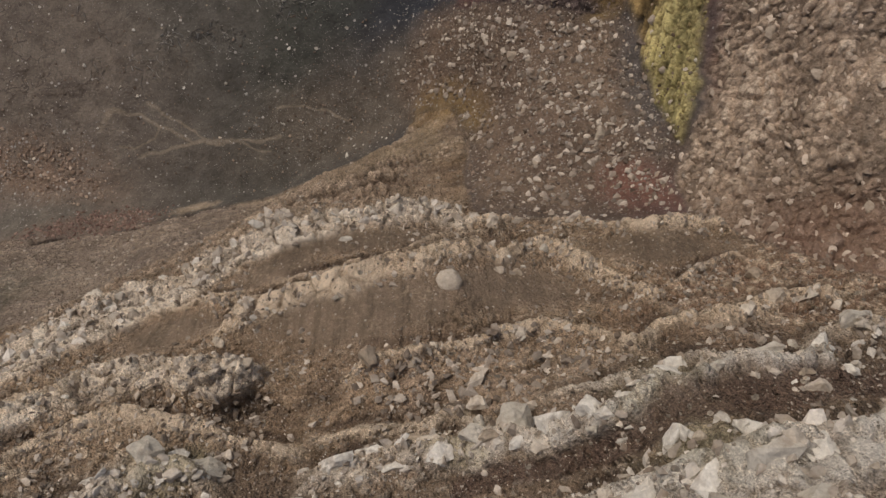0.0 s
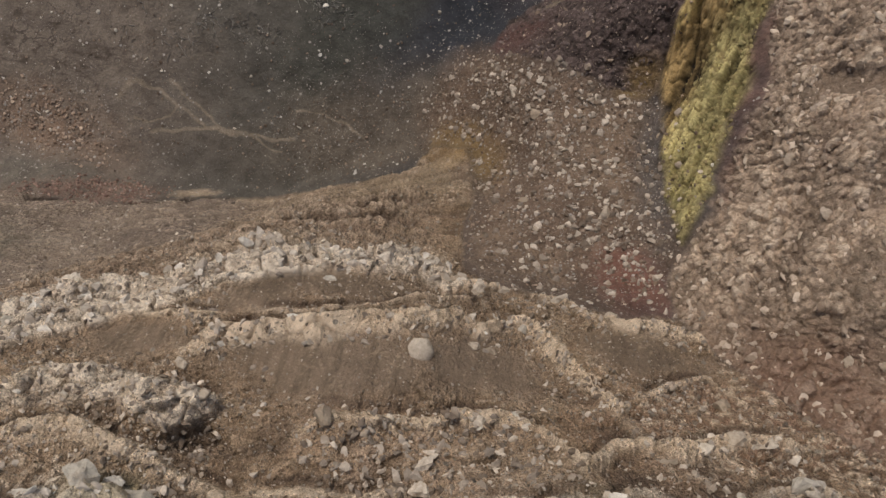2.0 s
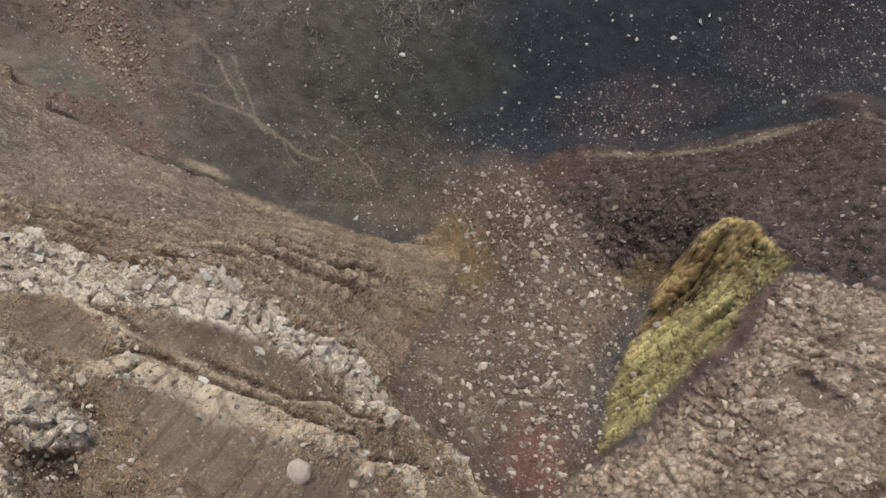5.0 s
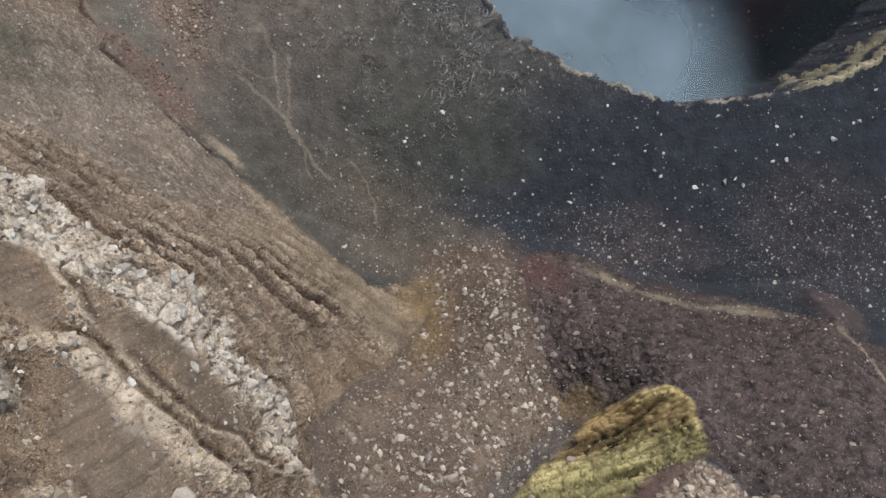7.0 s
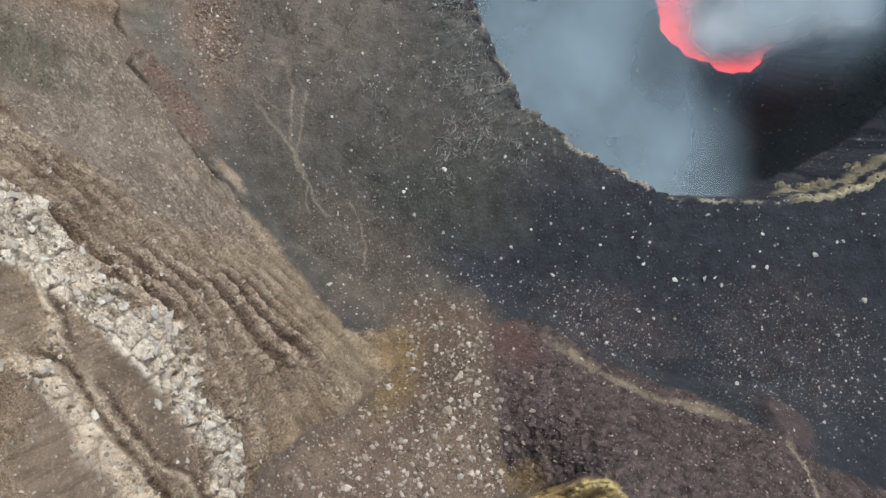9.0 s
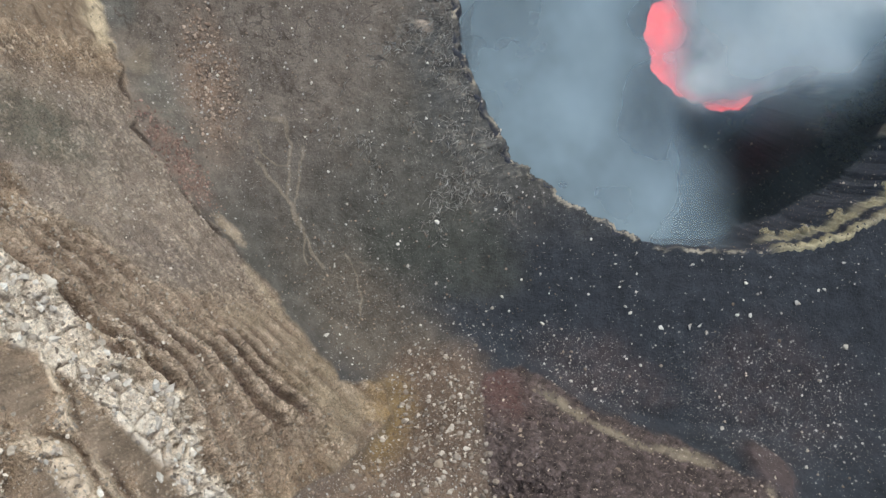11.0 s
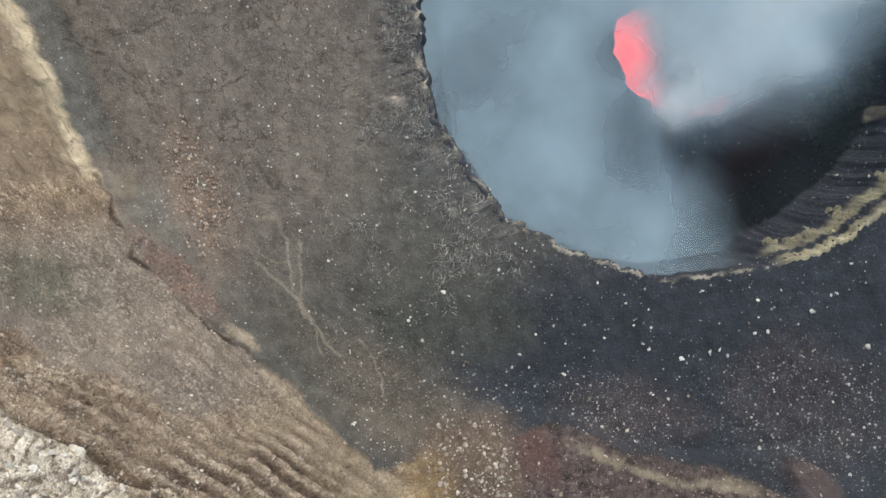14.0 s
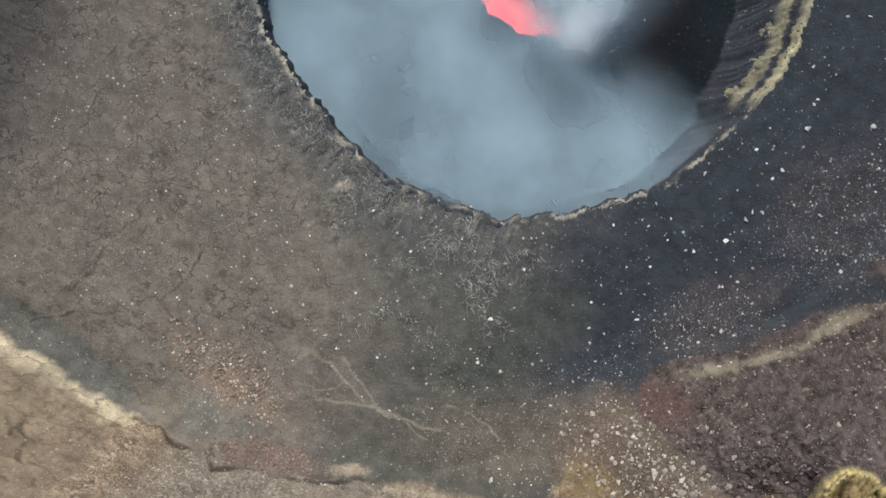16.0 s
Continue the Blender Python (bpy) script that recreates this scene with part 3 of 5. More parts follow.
    # bedded cliff
    t = blend(np.zeros_like(tint) + colour(0.305, 0.235, 0.171), ramp(wide + 0.5 * mid, -0.1, 0.5), colour(0.268, 0.216, 0.165))
    t = blend(t, ramp(small + 0.5 * mid, 0.1, 0.6) * 0.4, colour(0.35, 0.285, 0.212))
    spur = spur_line(x)
    grey = ramp(y - spur + 2.0 * small + 2.0 * mid, -1.5, 2.5) * ramp(x + 5 * mid, -172, -140) * (1 - 0.55 * ramp(x + 4 * mid, -72, -50))
    t = blend(t, grey * 0.9, colour(0.188, 0.168, 0.150))
    t = blend(t, grey * blob(x, y, -133, -15, 16, 7, 15) * 0.8, colour(0.122, 0.122, 0.100))
    t = blend(t, grey * blob(x, y, -84, -1, 16, 3.5, 22) * 0.7, colour(0.12, 0.105, 0.098))
    t = blend(t, grey * (1 - ramp(line_distance(x + mid, y + mid, [(-132, -9), (-126, -9.4), (-112, -8.7), (-99, -6.2)]), 0.4, 2.2)) * (0.4 + 0.5 * small), colour(0.28, 0.255, 0.225))
    foot = np.interp(x, [-262, -243, -220.5, -202, -185, -178, -170], [8, 8.6, 7.4, 1.5, 0.8, 0.5, -1.5])
    west = 1 - ramp(x, -180, -168)
    t = blend(t, west * 0.8, colour(0.225, 0.178, 0.132))
    # cream band low on the west face: its sunlit highlight put into the tint
    t = blend(t, west * (1 - ramp(foot - y + 1.6 * mid + small, 1.0, 4.2)) * (0.9 + 0.3 * small), colour(0.66, 0.58, 0.43))
    t = blend(t, west * blob(x, y, -214, -3, 16, 6, -8) * 0.35, colour(0.38, 0.32, 0.22))
    # edge highlight above the spur's foot, drawn as a pale line of tint
    t = blend(t, (1 - ramp(line_distance(x + 0.6 * mid, y + 0.6 * mid, [(-72, 15.5), (-59, 17.8), (-44, 23), (-34, 28), (-24, 32)]), 0.4, 1.6)) * (0.55 + 0.7 * small), colour(0.40, 0.345, 0.265))
    t = blend(t, blob(x, y, -16, 34, 14, 6, 35) * 0.5, colour(0.27, 0.225, 0.13))
    t = blend(t, blob(x, y, -4, 45, 8, 6, 20) * 0.9, colour(0.29, 0.205, 0.085))
    t = blend(t, blob(x, y, 66, -4, 15, 6, 10) * 0.4, colour(0.20, 0.11, 0.085))
    t = blend(t, blob(x, y, 48, -8, 18, 5, 10) * 0.35, colour(0.18, 0.105, 0.082))
    # smooth ash aprons between rough rock
    apron = apron_cover(x, y)
    wave = fbm(x, q * 0.15, 9, 3, 18)
    step_up, strips, brink_shade, crest = np.zeros_like(x), [], np.zeros_like(x), np.zeros_like(x)
    for name, lift, wdt, white in LEDGES:
        d, taper = ledge_offset(x, y, BENCHES.get(name) or MINOR[name])
        d = d / np.maximum(nz, 0.3) * 0.85 + 0.7 * wave
        top = ramp(d, -0.7, 0.6)
        up = top * np.exp(-np.maximum(d, 0) / 5.0) - (1 - top) * 0.75 * np.exp(np.minimum(d, 0) / 1.3)
        step_up = step_up + lift * taper * up * (1 + 0.4 * mid)
        # mask of the shade just below each brink
        brink_shade = np.maximum(brink_shade, taper * np.exp(-((d + 1.6) / 0.8) ** 2))
        crest = np.maximum(crest, taper * white * np.exp(-((d - 0.5) / 0.75) ** 2))
        strips.append((d, taper, wdt, white))
    # beds of the spur: uneven steps that follow the strata
    zz = z + 2.6 * wide + 2.8 * mid + 1.1 * small + 0.06 * x
    bed = zz / 9.4 + 0.8 * vnoise(zz / 17.0, x / 60.0, 45)
    f = bed - np.floor(bed)
    who_bed = lattice(np.floor(bed), np.floor(bed) * 0, 46)
    beds = ramp(z, 8, 20) * (1 - ramp(z, 106, 118)) * np.maximum(1 - ramp(y - spur + 2.0 * mid, -2.0, 3.0), 0.7 * ramp(x + 5 * mid, -68, -48)) * ramp(x + 6 * mid, -108, -84) * (1 - ramp(x + 9 * mid, -14, 3))
    beds = np.maximum(beds * (1 - 0.5 * grey), 0.15 * grey * ramp(z, 8, 16) * ramp(x, -135, -110))
    vigour = (0.45 + 0.75 * ramp(fbm(x, z * 0.7, 14, 3, 47), -0.4, 0.3)) * (1 + 0.3 * ramp(x, -66, -46))
    prof = ramp(f, 0.08, 0.42) * (1 - ramp(f, 0.66, 1.0))
    n1, n2, who_n = cells(x * 0.62 + 0.6 * small, 0.72 * (y - z) * 0.8 + 0.6 * mid, 2.5, 48)
    knobs = ramp(n2 - n1, 0.0, 0.5) * (0.35 + 0.8 * who_n)
    bed_up = beds * vigour * ((prof - 0.5) * 3.3 * (0.55 + 0.6 * who_bed) + 1.3 * prof * knobs)
    # measure along the stepped face, so that the grain is not drawn out on the risers
    q = q - 1.0 * step_up - 1.0 * bed_up
    rugged = 1 - np.abs(fbm(x * 0.8, q, 9, 5, 15)) * 2.2
    rm, rs = fbm(x, q, 14, 4, 16), fbm(x, q, 4, 3, 17)
    f1, j1 = facets(x * 0.62 + 0.7 * rs, q + 0.7 * rm, 5.0, 81)
    f2, j2 = facets(x * 0.75 + 0.5 * rs, q, 2.3, 82)
    f3, j3 = facets(x * 0.85, q, 1.05, 83)
    calm_west = (1 - 0.5 * grey) * (0.6 + 0.4 * ramp(x, -130, -100))
    plain = 1 - 0.85 * np.maximum(0.72 * grey, west)
    rock = 0.95 * f1 + 0.6 * f2 + 0.33 * f3 - 0.5 * (1 - ramp(j1, 0, 0.10)) - 0.3 * (1 - ramp(j2, 0, 0.15))
    slabs, gaps = facets(x * 0.7 + rs, q * 0.9 + rm, 7.5, 88)
    t = blend(t, west * ramp(slabs, 0.0, 0.6) * 0.5 * ramp(foot - y, 3, 7), colour(0.20, 0.155, 0.115))
    t = blend(t, west * (1 - ramp(gaps, 0.02, 0.10)) * 0.6, colour(0.15, 0.115, 0.085))
    cz = west * 1.6 * slabs + (0.8 * rm + 0.6 * rugged + rock) * (1 - 0.88 * apron) * calm_west + 0.25 * rs + step_up + bed_up
    # raised plates paler, recesses darker: relief shading put into the rock colour
    t = blend(t, ramp(f1 + f2 + 0.5 * f3 + 0.5 * rugged, 0.1, 1.2) * 0.5 * (1 - apron) * plain, colour(0.35, 0.29, 0.22))
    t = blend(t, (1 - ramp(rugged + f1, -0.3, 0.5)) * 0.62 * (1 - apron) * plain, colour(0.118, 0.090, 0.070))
    t = blend(t, ramp(f3, 0.25, 0.5) * ramp(rm, -0.3, 0.2) * 0.9 * (1 - 0.85 * apron) * plain, colour(0.56, 0.485, 0.395))
    ash = colour(0.124, 0.100, 0.078) + (colour(0.166, 0.135, 0.107) - colour(0.124, 0.100, 0.078)) * (1 - ramp(y, -6, -1))[..., None]
    t = t + (ash - t) * (apron * 0.85)[..., None]
    streak = vnoise(x * 1.1 + 2 * rm, q * 0.09, 44) + 0.6 * vnoise(x * 3.1 + 2 * rm, q * 0.2, 49)
    t = blend(t, apron * ramp(streak, 0.1, 0.9) * 0.55, colour(0.105, 0.084, 0.062))
    t = blend(t, apron * ramp(vnoise(x * 2.3, q * 2.3, 50) + 0.5 * rs, 0.55, 0.8) * 0.5, colour(0.34, 0.28, 0.21))
    t = blend(t, blob(x, y, -28, 23, 30, 8, 28) * 0.6, colour(0.305, 0.262, 0.188))
    t = blend(t, beds * 0.55 * (1 - grey), colour(0.315, 0.25, 0.196))
    # pale and brown strata, with lit tops and shaded grooves put into the tint
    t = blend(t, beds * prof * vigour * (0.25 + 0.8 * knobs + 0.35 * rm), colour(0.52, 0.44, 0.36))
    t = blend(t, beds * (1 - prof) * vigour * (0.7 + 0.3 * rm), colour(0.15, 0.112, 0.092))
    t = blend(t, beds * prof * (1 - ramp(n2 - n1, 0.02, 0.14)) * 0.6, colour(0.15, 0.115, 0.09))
    broken, edge, who = cells(x * 0.8 + 0.8 * rs, q + 0.8 * rm, 3.8, 41)
    joint = ramp(edge - broken, 0.03, 0.17)
    big1, big2, who_b = cells(x * 0.85 + 0.9 * rs, q + 1.0 * rm, 5.2, 43)
    slab = ramp(big2 - big1, 0.02, 0.13)
    mass = ramp(within(x, y, WEST_MASS) + 0.5 * small + 0.7 * rm, -0.5, 0.5)
    field = np.maximum(ramp(within(x, y, PALE_BAND) + 0.9 * small + 0.9 * rm, -0.7, 0.6), 0.85 * mass)
    pale = field * (0.5 + 0.5 * who_b + 0.25 * (who - 0.5)) * (0.3 + 0.7 * slab) * (0.6 + 0.4 * joint)
    t = blend(t, field * (1 - slab) * 0.8, colour(0.12, 0.095, 0.08))
    cz = cz + field * (1.3 * (who_b - 0.5) + 1.2 * slab + 0.4 * joint - 0.7 * rock)
    for d, taper, wdt, white in strips:
        w2 = wdt * (1 + 0.7 * rm)
        strip = taper * ramp(d + 0.25 * f3, -0.6, -0.1) * (1 - ramp(d + 0.6 * rs, w2 * 0.5, w2 * 1.2))
        cz = cz + strip * white * (0.9 * (who - 0.45) + 0.7 * joint + 0.6 * (who_b - 0.5) + 0.4 * slab + 0.25 * f2 - 0.45 * rock)
        pale = np.maximum(pale, strip * white * (0.55 + 0.55 * who + 0.3 * who_b + 0.3 * f2) * (0.3 + 0.4 * joint + 0.3 * slab) * (0.55 + 0.45 * ramp(j2, 0.02, 0.14)))
    # shade under the ledges, put into the tint as a dark line
    t = blend(t, brink_shade * 0.8, colour(0.085, 0.063, 0.049))
    t = blend(t, blob(x, y, 3, -19.5, 17, 5, 6) * (0.45 + 0.5 * f2 + 0.3 * rs), colour(0.43, 0.345, 0.27))
    cz = cz + mass * (0.8 - 0.55 * rock * (1 - apron))
    t = blend(t, crest * (0.3 + 0.6 * joint * slab + 0.4 * rs), colour(0.60, 0.525, 0.425))
    whiter = np.maximum(ramp(z, 158, 182), 0.6 * field)
    pale_c = colour(0.55, 0.475, 0.38) + (colour(0.71, 0.685, 0.625) - colour(0.55, 0.475, 0.38)) * whiter[..., None]
    t = t + (pale_c - t) * np.clip(pale * 1.15, 0, 1)[..., None]
    t = blend(t, (blob(x, y, 27, -20, 6, 2.6, 30) + blob(x, y, -38, -32, 5, 2.2, 0) + blob(x, y, 2, -28, 4, 1.6, 0)) * 0.4, colour(0.50, 0.48, 0.33))
    # ash seam between the two white ledges
    seam = 1 - ramp(line_distance(x + 0.5 * small, y + 0.5 * mid, DARK_SEAM), 0.5, 1.2)
    cz = cz - 1.0 * seam
    t = blend(t, seam * 0.85, colour(0.150, 0.103, 0.082))
    # hollow under the nose of the western ledge; its shade is put into the tint
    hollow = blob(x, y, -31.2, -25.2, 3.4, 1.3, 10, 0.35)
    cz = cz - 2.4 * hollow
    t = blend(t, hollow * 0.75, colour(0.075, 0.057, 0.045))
    # a long crevice at the foot of the wall, with its shadow tinted in
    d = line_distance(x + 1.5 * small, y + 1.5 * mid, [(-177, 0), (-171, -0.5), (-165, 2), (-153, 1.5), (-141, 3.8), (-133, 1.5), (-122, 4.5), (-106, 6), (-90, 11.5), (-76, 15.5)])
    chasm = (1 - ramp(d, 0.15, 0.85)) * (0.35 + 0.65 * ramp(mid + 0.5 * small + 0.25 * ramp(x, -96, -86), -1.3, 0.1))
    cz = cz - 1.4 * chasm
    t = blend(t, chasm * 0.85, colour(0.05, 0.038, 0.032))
    knob = blob(x, y, -88, 14.5, 7.5, 1.6, 16, 0.35)
    cz = cz + 1.2 * knob
    t = blend(t, knob * 0.4, colour(0.26, 0.225, 0.165))
    t = t * (1 + colour(0.24, 0.20, 0.14) * (1 - ramp(z, 155, 172))[..., None])
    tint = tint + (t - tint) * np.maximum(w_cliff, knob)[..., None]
    gravel = gravel + ((0.62 + 0.5 * mid) * (1 - 0.5 * grey) * (1 - 0.6 * apron) - gravel) * w_cliff
    lumps = lumps + ((0.8 * (1 - apron) + 0.25) * (1 - 0.7 * np.clip(pale, 0, 1)) * (1 - 0.9 * np.maximum(0.66 * grey, 0.9 * west)) - lumps) * w_cliff
    crack = crack * (1 - w_cliff)
    dz = dz + (cz - dz) * w_cliff

    # gully of loose talus
    t = blend(np.zeros_like(tint) + colour(0.138, 0.102, 0.077), ramp(mid, 0.0, 0.5), colour(0.172, 0.130, 0.097))
    t = blend(t, blob(x, y, 46, 14, 8, 9) * 0.78, colour(0.175, 0.088, 0.070))
    t = blend(t, blob(x, y, 52, 45, 4, 20) * 0.6, colour(0.10, 0.10, 0.10))
    t = blend(t, blob(x, y, 2, 44, 10, 12, 20) * 0.6 + blob(x, y, 46, 70, 5, 5) * 0.8, colour(0.24, 0.165, 0.06))
    k = w_talus * (1 - w_cliff) * (1 - w_ridge)
    tint = tint + (t - tint) * k[..., None]
    gravel, lumps = gravel + (1.0 - gravel) * k, lumps + (0.9 - lumps) * k
    dz = dz + (0.5 * mid + 0.6 * small - dz) * k

    # welded conglomerate ridge: knobbly blocks in rows that run up the face, dark gaps and bare hollows between them
    pr = 0.80 * x + 0.40 * z - 0.16 * y
    wob1, wob2 = fbm(pr, y, 6, 3, 93), fbm(pr, y, 6, 3, 94)
    a1, a2, wa = cells(pr + 1.6 * wob1, 0.60 * y + 1.6 * wob2, 3.7, 53)
    b1, b2, wb = cells(pr + 0.7 * small + 0.8 * wob2, y * 0.8 + 0.8 * wob1, 1.9, 54)
    c1, c2, wc = cells(pr, y * 0.9, 0.85, 55)
    row = fbm(pr, y * 0.2, 5.5, 3, 56)
    bare = ramp(fbm(x, y, 13, 3, 57), 0.30, 0.5) * (1 - ramp(sulph, -9, -4))
    knob, chip = ramp(a2 - a1, 0.0, 0.38) * (1 - bare), ramp(b2 - b1, 0.0, 0.38) * (1 - 0.7 * bare)
    base = colour(0.45, 0.362, 0.282)
    t = base * (0.62 + 0.5 * wa + 0.35 * (wb - 0.5) + 0.3 * (wc - 0.5) + 0.25 * row)[..., None]
    t = blend(t, ramp(0.6 * wa + 0.5 * wb + 0.4 * row, 0.45, 0.9) * knob * chip * 0.95, colour(0.60, 0.515, 0.415))
    t = blend(t, (1 - ramp(a2 - a1, 0.02, 0.14)) * 0.5 * ramp(wob1, -0.5, 0.4) + (1 - ramp(b2 - b1, 0.03, 0.2)) * 0.55 + (1 - ramp(row, -0.8, -0.35)) * 0.3, colour(0.125, 0.092, 0.070))
    t = blend(t, bare * 0.8, colour(0.15, 0.118, 0.092))
    t = blend(t, blob(x, y, 68, 0, 12, 8, 20) * 0.6 + blob(x, y, 60, 52, 3, 26, -10) * 0.25, colour(0.205, 0.118, 0.090))
    t = blend(t, ramp(fbm(x, y, 9, 3, 58), 0.2, 0.6) * 0.4 + (1 - ramp(y + 6 * mid, 4, 20)) * (0.45 + 0.4 * small), colour(0.22, 0.155, 0.115))
    tint = tint + (t - tint) * w_ridge[..., None]
    rz = 1.45 * knob * (0.3 + 1.0 * wa) + 1.1 * chip * (0.4 + 0.8 * wb) + 0.35 * ramp(c2 - c1, 0, 0.5) + 1.7 * row - 1.6 * bare - 1.5
    dz = dz + (rz - dz) * w_ridge
    gravel, lumps = gravel + (0.25 - gravel) * w_ridge, lumps + (0.5 - lumps) * w_ridge
    crack = crack * (1 - w_ridge) * (1 - w_dark)

    # the darker ridge of loose scoria
    base = colour(0.094, 0.074, 0.070)
    d1, d2, who = cells(p + small, y + mid, 2.6, 51)
    e1, e2, whp = cells(p, y + small, 1.1, 52)
    g1, _ = facets(p * 0.75 + small, y, 3.4, 84)
    g2, _ = facets(p * 0.8, y, 1.2, 85)
    t = base * (0.68 + 0.6 * who + 0.5 * (whp - 0.5) + 0.35 * g1 + 0.35 * g2)[..., None]
    t = blend(t, (1 - ramp(d2 - d1, 0.02, 0.22)) * 0.5, base * 0.6)
    line = FORMS["dark_edge"]
    out = 0.66 * (y - np.interp(x, [q[0] for q in line], [q[1] for q in line])) + 0.9 * small
    edge = ramp(out, -0.6, 0.3) * (1 - ramp(out + 1.6 * mid + 0.6 * g2, 1.5, 2.8)) * ramp(x, 14, 24) * (1 - ramp(x, 62, 74))
    t = blend(t, edge * (0.7 + 0.5 * g1 + 0.4 * small), colour(0.265, 0.228, 0.168))
    t = blend(t, edge * (1 - ramp(np.abs(vnoise(out * 0.9, x * 0.12, 87)), 0.04, 0.2)) * 0.6, colour(0.15, 0.12, 0.085))
    track = line_distance(x + 0.8 * small, y, [(79, 160), (89, 160), (97, 151), (96, 136)])
    t = blend(t, (1 - ramp(track, 0.5, 1.3)) * 0.8, colour(0.36, 0.31, 0.23))
    t = blend(t, blob(x, y, 10, 86, 12, 7, 40) * 0.6, colour(0.135, 0.075, 0.068))
    tint = tint + (t - tint) * w_dark[..., None]
    rz = 0.55 * (ramp(d2 - d1, 0.0, 0.6) * 0.9 + 0.5 * who - 0.8 + 0.9 * g1 + 0.45 * g2) + 0.17 * ramp(e2 - e1, 0, 0.6) + 0.5 * mid
    dz = dz + (rz * (1 - 0.6 * edge) - dz) * w_dark
    gravel, lumps = gravel + (0.3 - gravel) * w_dark, lumps + (0.55 * (1 - 0.8 * edge) - lumps) * w_dark

    # sulphur face: ribs that run down the fall line
    a = radians(78)
    u, v = p * math.cos(a) + y * math.sin(a), -p * math.sin(a) + y * math.cos(a)
    rib = fbm(v * 3.0, u * 0.4, 9, 4, 61)
    s1, s2, who = cells(v * 1.4 + 0.5 * small, u * 0.5 + 0.8 * mid, 2.7, 62)
    r1, _ = facets(v * 2.2, u * 0.6, 3.6, 63)
    r2, _ = facets(v * 1.8, u * 0.7, 1.4, 64)
    t = np.zeros_like(tint) + colour(0.385, 0.285, 0.135)
    t = blend(t, ramp(x + 0.16 * (70 - y) + 2.5 * rib, 55, 60), colour(0.385, 0.352, 0.170))
    # raised lip round the peak, whose rim highlight is put into the tint
    lit_lip = ramp(y + 3 * rib, 82, 90) * (1 - ramp(sulph + 1.5 * r1, 1.2, 3.2)) * (1 - ramp(x, 62, 67))
    t = blend(t, ramp(y, 78, 90) * ramp(r1 + 0.6 * rib, 0.0, 0.5) * 0.4, colour(0.13, 0.105, 0.055))
    t = blend(t, (1 - ramp(s2 - s1, 0.02, 0.24)) * (0.55 + 0.3 * ramp(y, 58, 75)), colour(0.14, 0.105, 0.05))
    t = t * (0.86 + 0.8 * rib + 0.3 * r1 + 0.22 * r2)[..., None]
    t = blend(t, lit_lip * (0.75 + 0.4 * r2), colour(0.60, 0.49, 0.22))
    tint = tint + (t - tint) * w_sulph[..., None]
    tint = blend(tint, (1 - ramp(np.abs(sulph + 1.2), 0.5, 2.4)) * ramp(y, 20, 40) * ramp(x, 59, 63) * (1 - ramp(y, 84, 92)) * (0.45 + 0.4 * small), colour(0.20, 0.125, 0.103))
    stain = (1 - ramp(np.hypot(x - 48, (y - 73) * 0.8), 2, 7)) * (1 - w_sulph)
    tint = blend(tint, stain * 0.5, colour(0.22, 0.155, 0.06))
    dz = dz + (3.8 * rib + 0.7 * ramp(s2 - s1, 0, 0.5) + 0.9 * r1 + 0.35 * r2 + 1.6 * lit_lip - dz) * w_sulph
    gravel = gravel * (1 - w_sulph)
    calm = 1 - ramp(np.maximum(np.maximum(-x - 270, x - 170), np.maximum(-y - 75, y - 430)), 0, 60)
    normal = normal + (0, 0, 1.1)
    normal = normal / np.linalg.norm(normal, axis=-1, keepdims=True)
    place = np.stack([x, y, z], -1) + normal * (dz * (0.3 + 0.7 * calm))[..., None]
    return place, np.clip(tint, 0.01, 0.9), np.stack([np.clip(gravel, 0, 1.4), np.clip(crack, 0, 1), lumps], -1), region


RILLS = [([(-125, 44), (-122, 51), (-112, 50), (-103, 45), (-91, 39.5), (-87, 40.5), (-76, 39.5), (-67, 39), (-60, 41)], 1.0), ([(-111, 33), (-99, 37.5), (-89, 39.5), (-80, 39)], 0.9),
         ([(-108, 53), (-96, 47.5), (-87.5, 41)], 0.7), ([(-118, 38), (-112, 36), (-106, 41), (-103, 45)], 0.7), ([(-76, 39.5), (-70, 36.5), (-63, 36)], 0.6), ([(-61, 51.5), (-52, 53), (-42, 50.5), (-34, 47)], 0.7)]
# shrinkage cracks that can be followed on the brown floor
CRACKS = [[(-235, 17), (-227, 22), (-218, 29)], [(-222, 36), (-217, 47), (-217, 58)], [(-209, 31), (-203, 34)], [(-198, 42), (-189, 46), (-184, 46), (-176, 40)], [(-186, 46), (-180, 60), (-180, 74)], [(-177, 41), (-173, 40)]]


# ---------------------------------------------------------------- the ground, cut into its landforms
def spaced(*spans):
    out = [spans[0][0]]
    for a, b, s in spans:
        n = max(1, round((b - a) / s))
        out += [a + (b - a) * (k + 1) / n for k in range(n)]
    return np.array(out)


GX = spaced((-1800, -700, 90), (-700, -280, 12), (-280, -240, 2), (-240, -150, 0.8), (-150, -85, 0.5), (-85, -50, 0.34), (-50, 78, 0.25), (78, 100, 0.5), (100, 170, 2), (170, 600, 12), (600, 1800, 90))
GY = spaced((-1800, -600, 90), (-600, -75, 12), (-75, -50, 1.5), (-50, -38, 0.6), (-38, 14, 0.22), (14, 100, 0.36), (100, 270, 0.8), (270, 430, 3), (430, 800, 14), (800, 1800, 90))
MX, MY = np.meshgrid(GX, GY)
PLACE, TINT, COVER, REGION = terrain(MX, MY)
INSET = pit_inset(MX, MY)


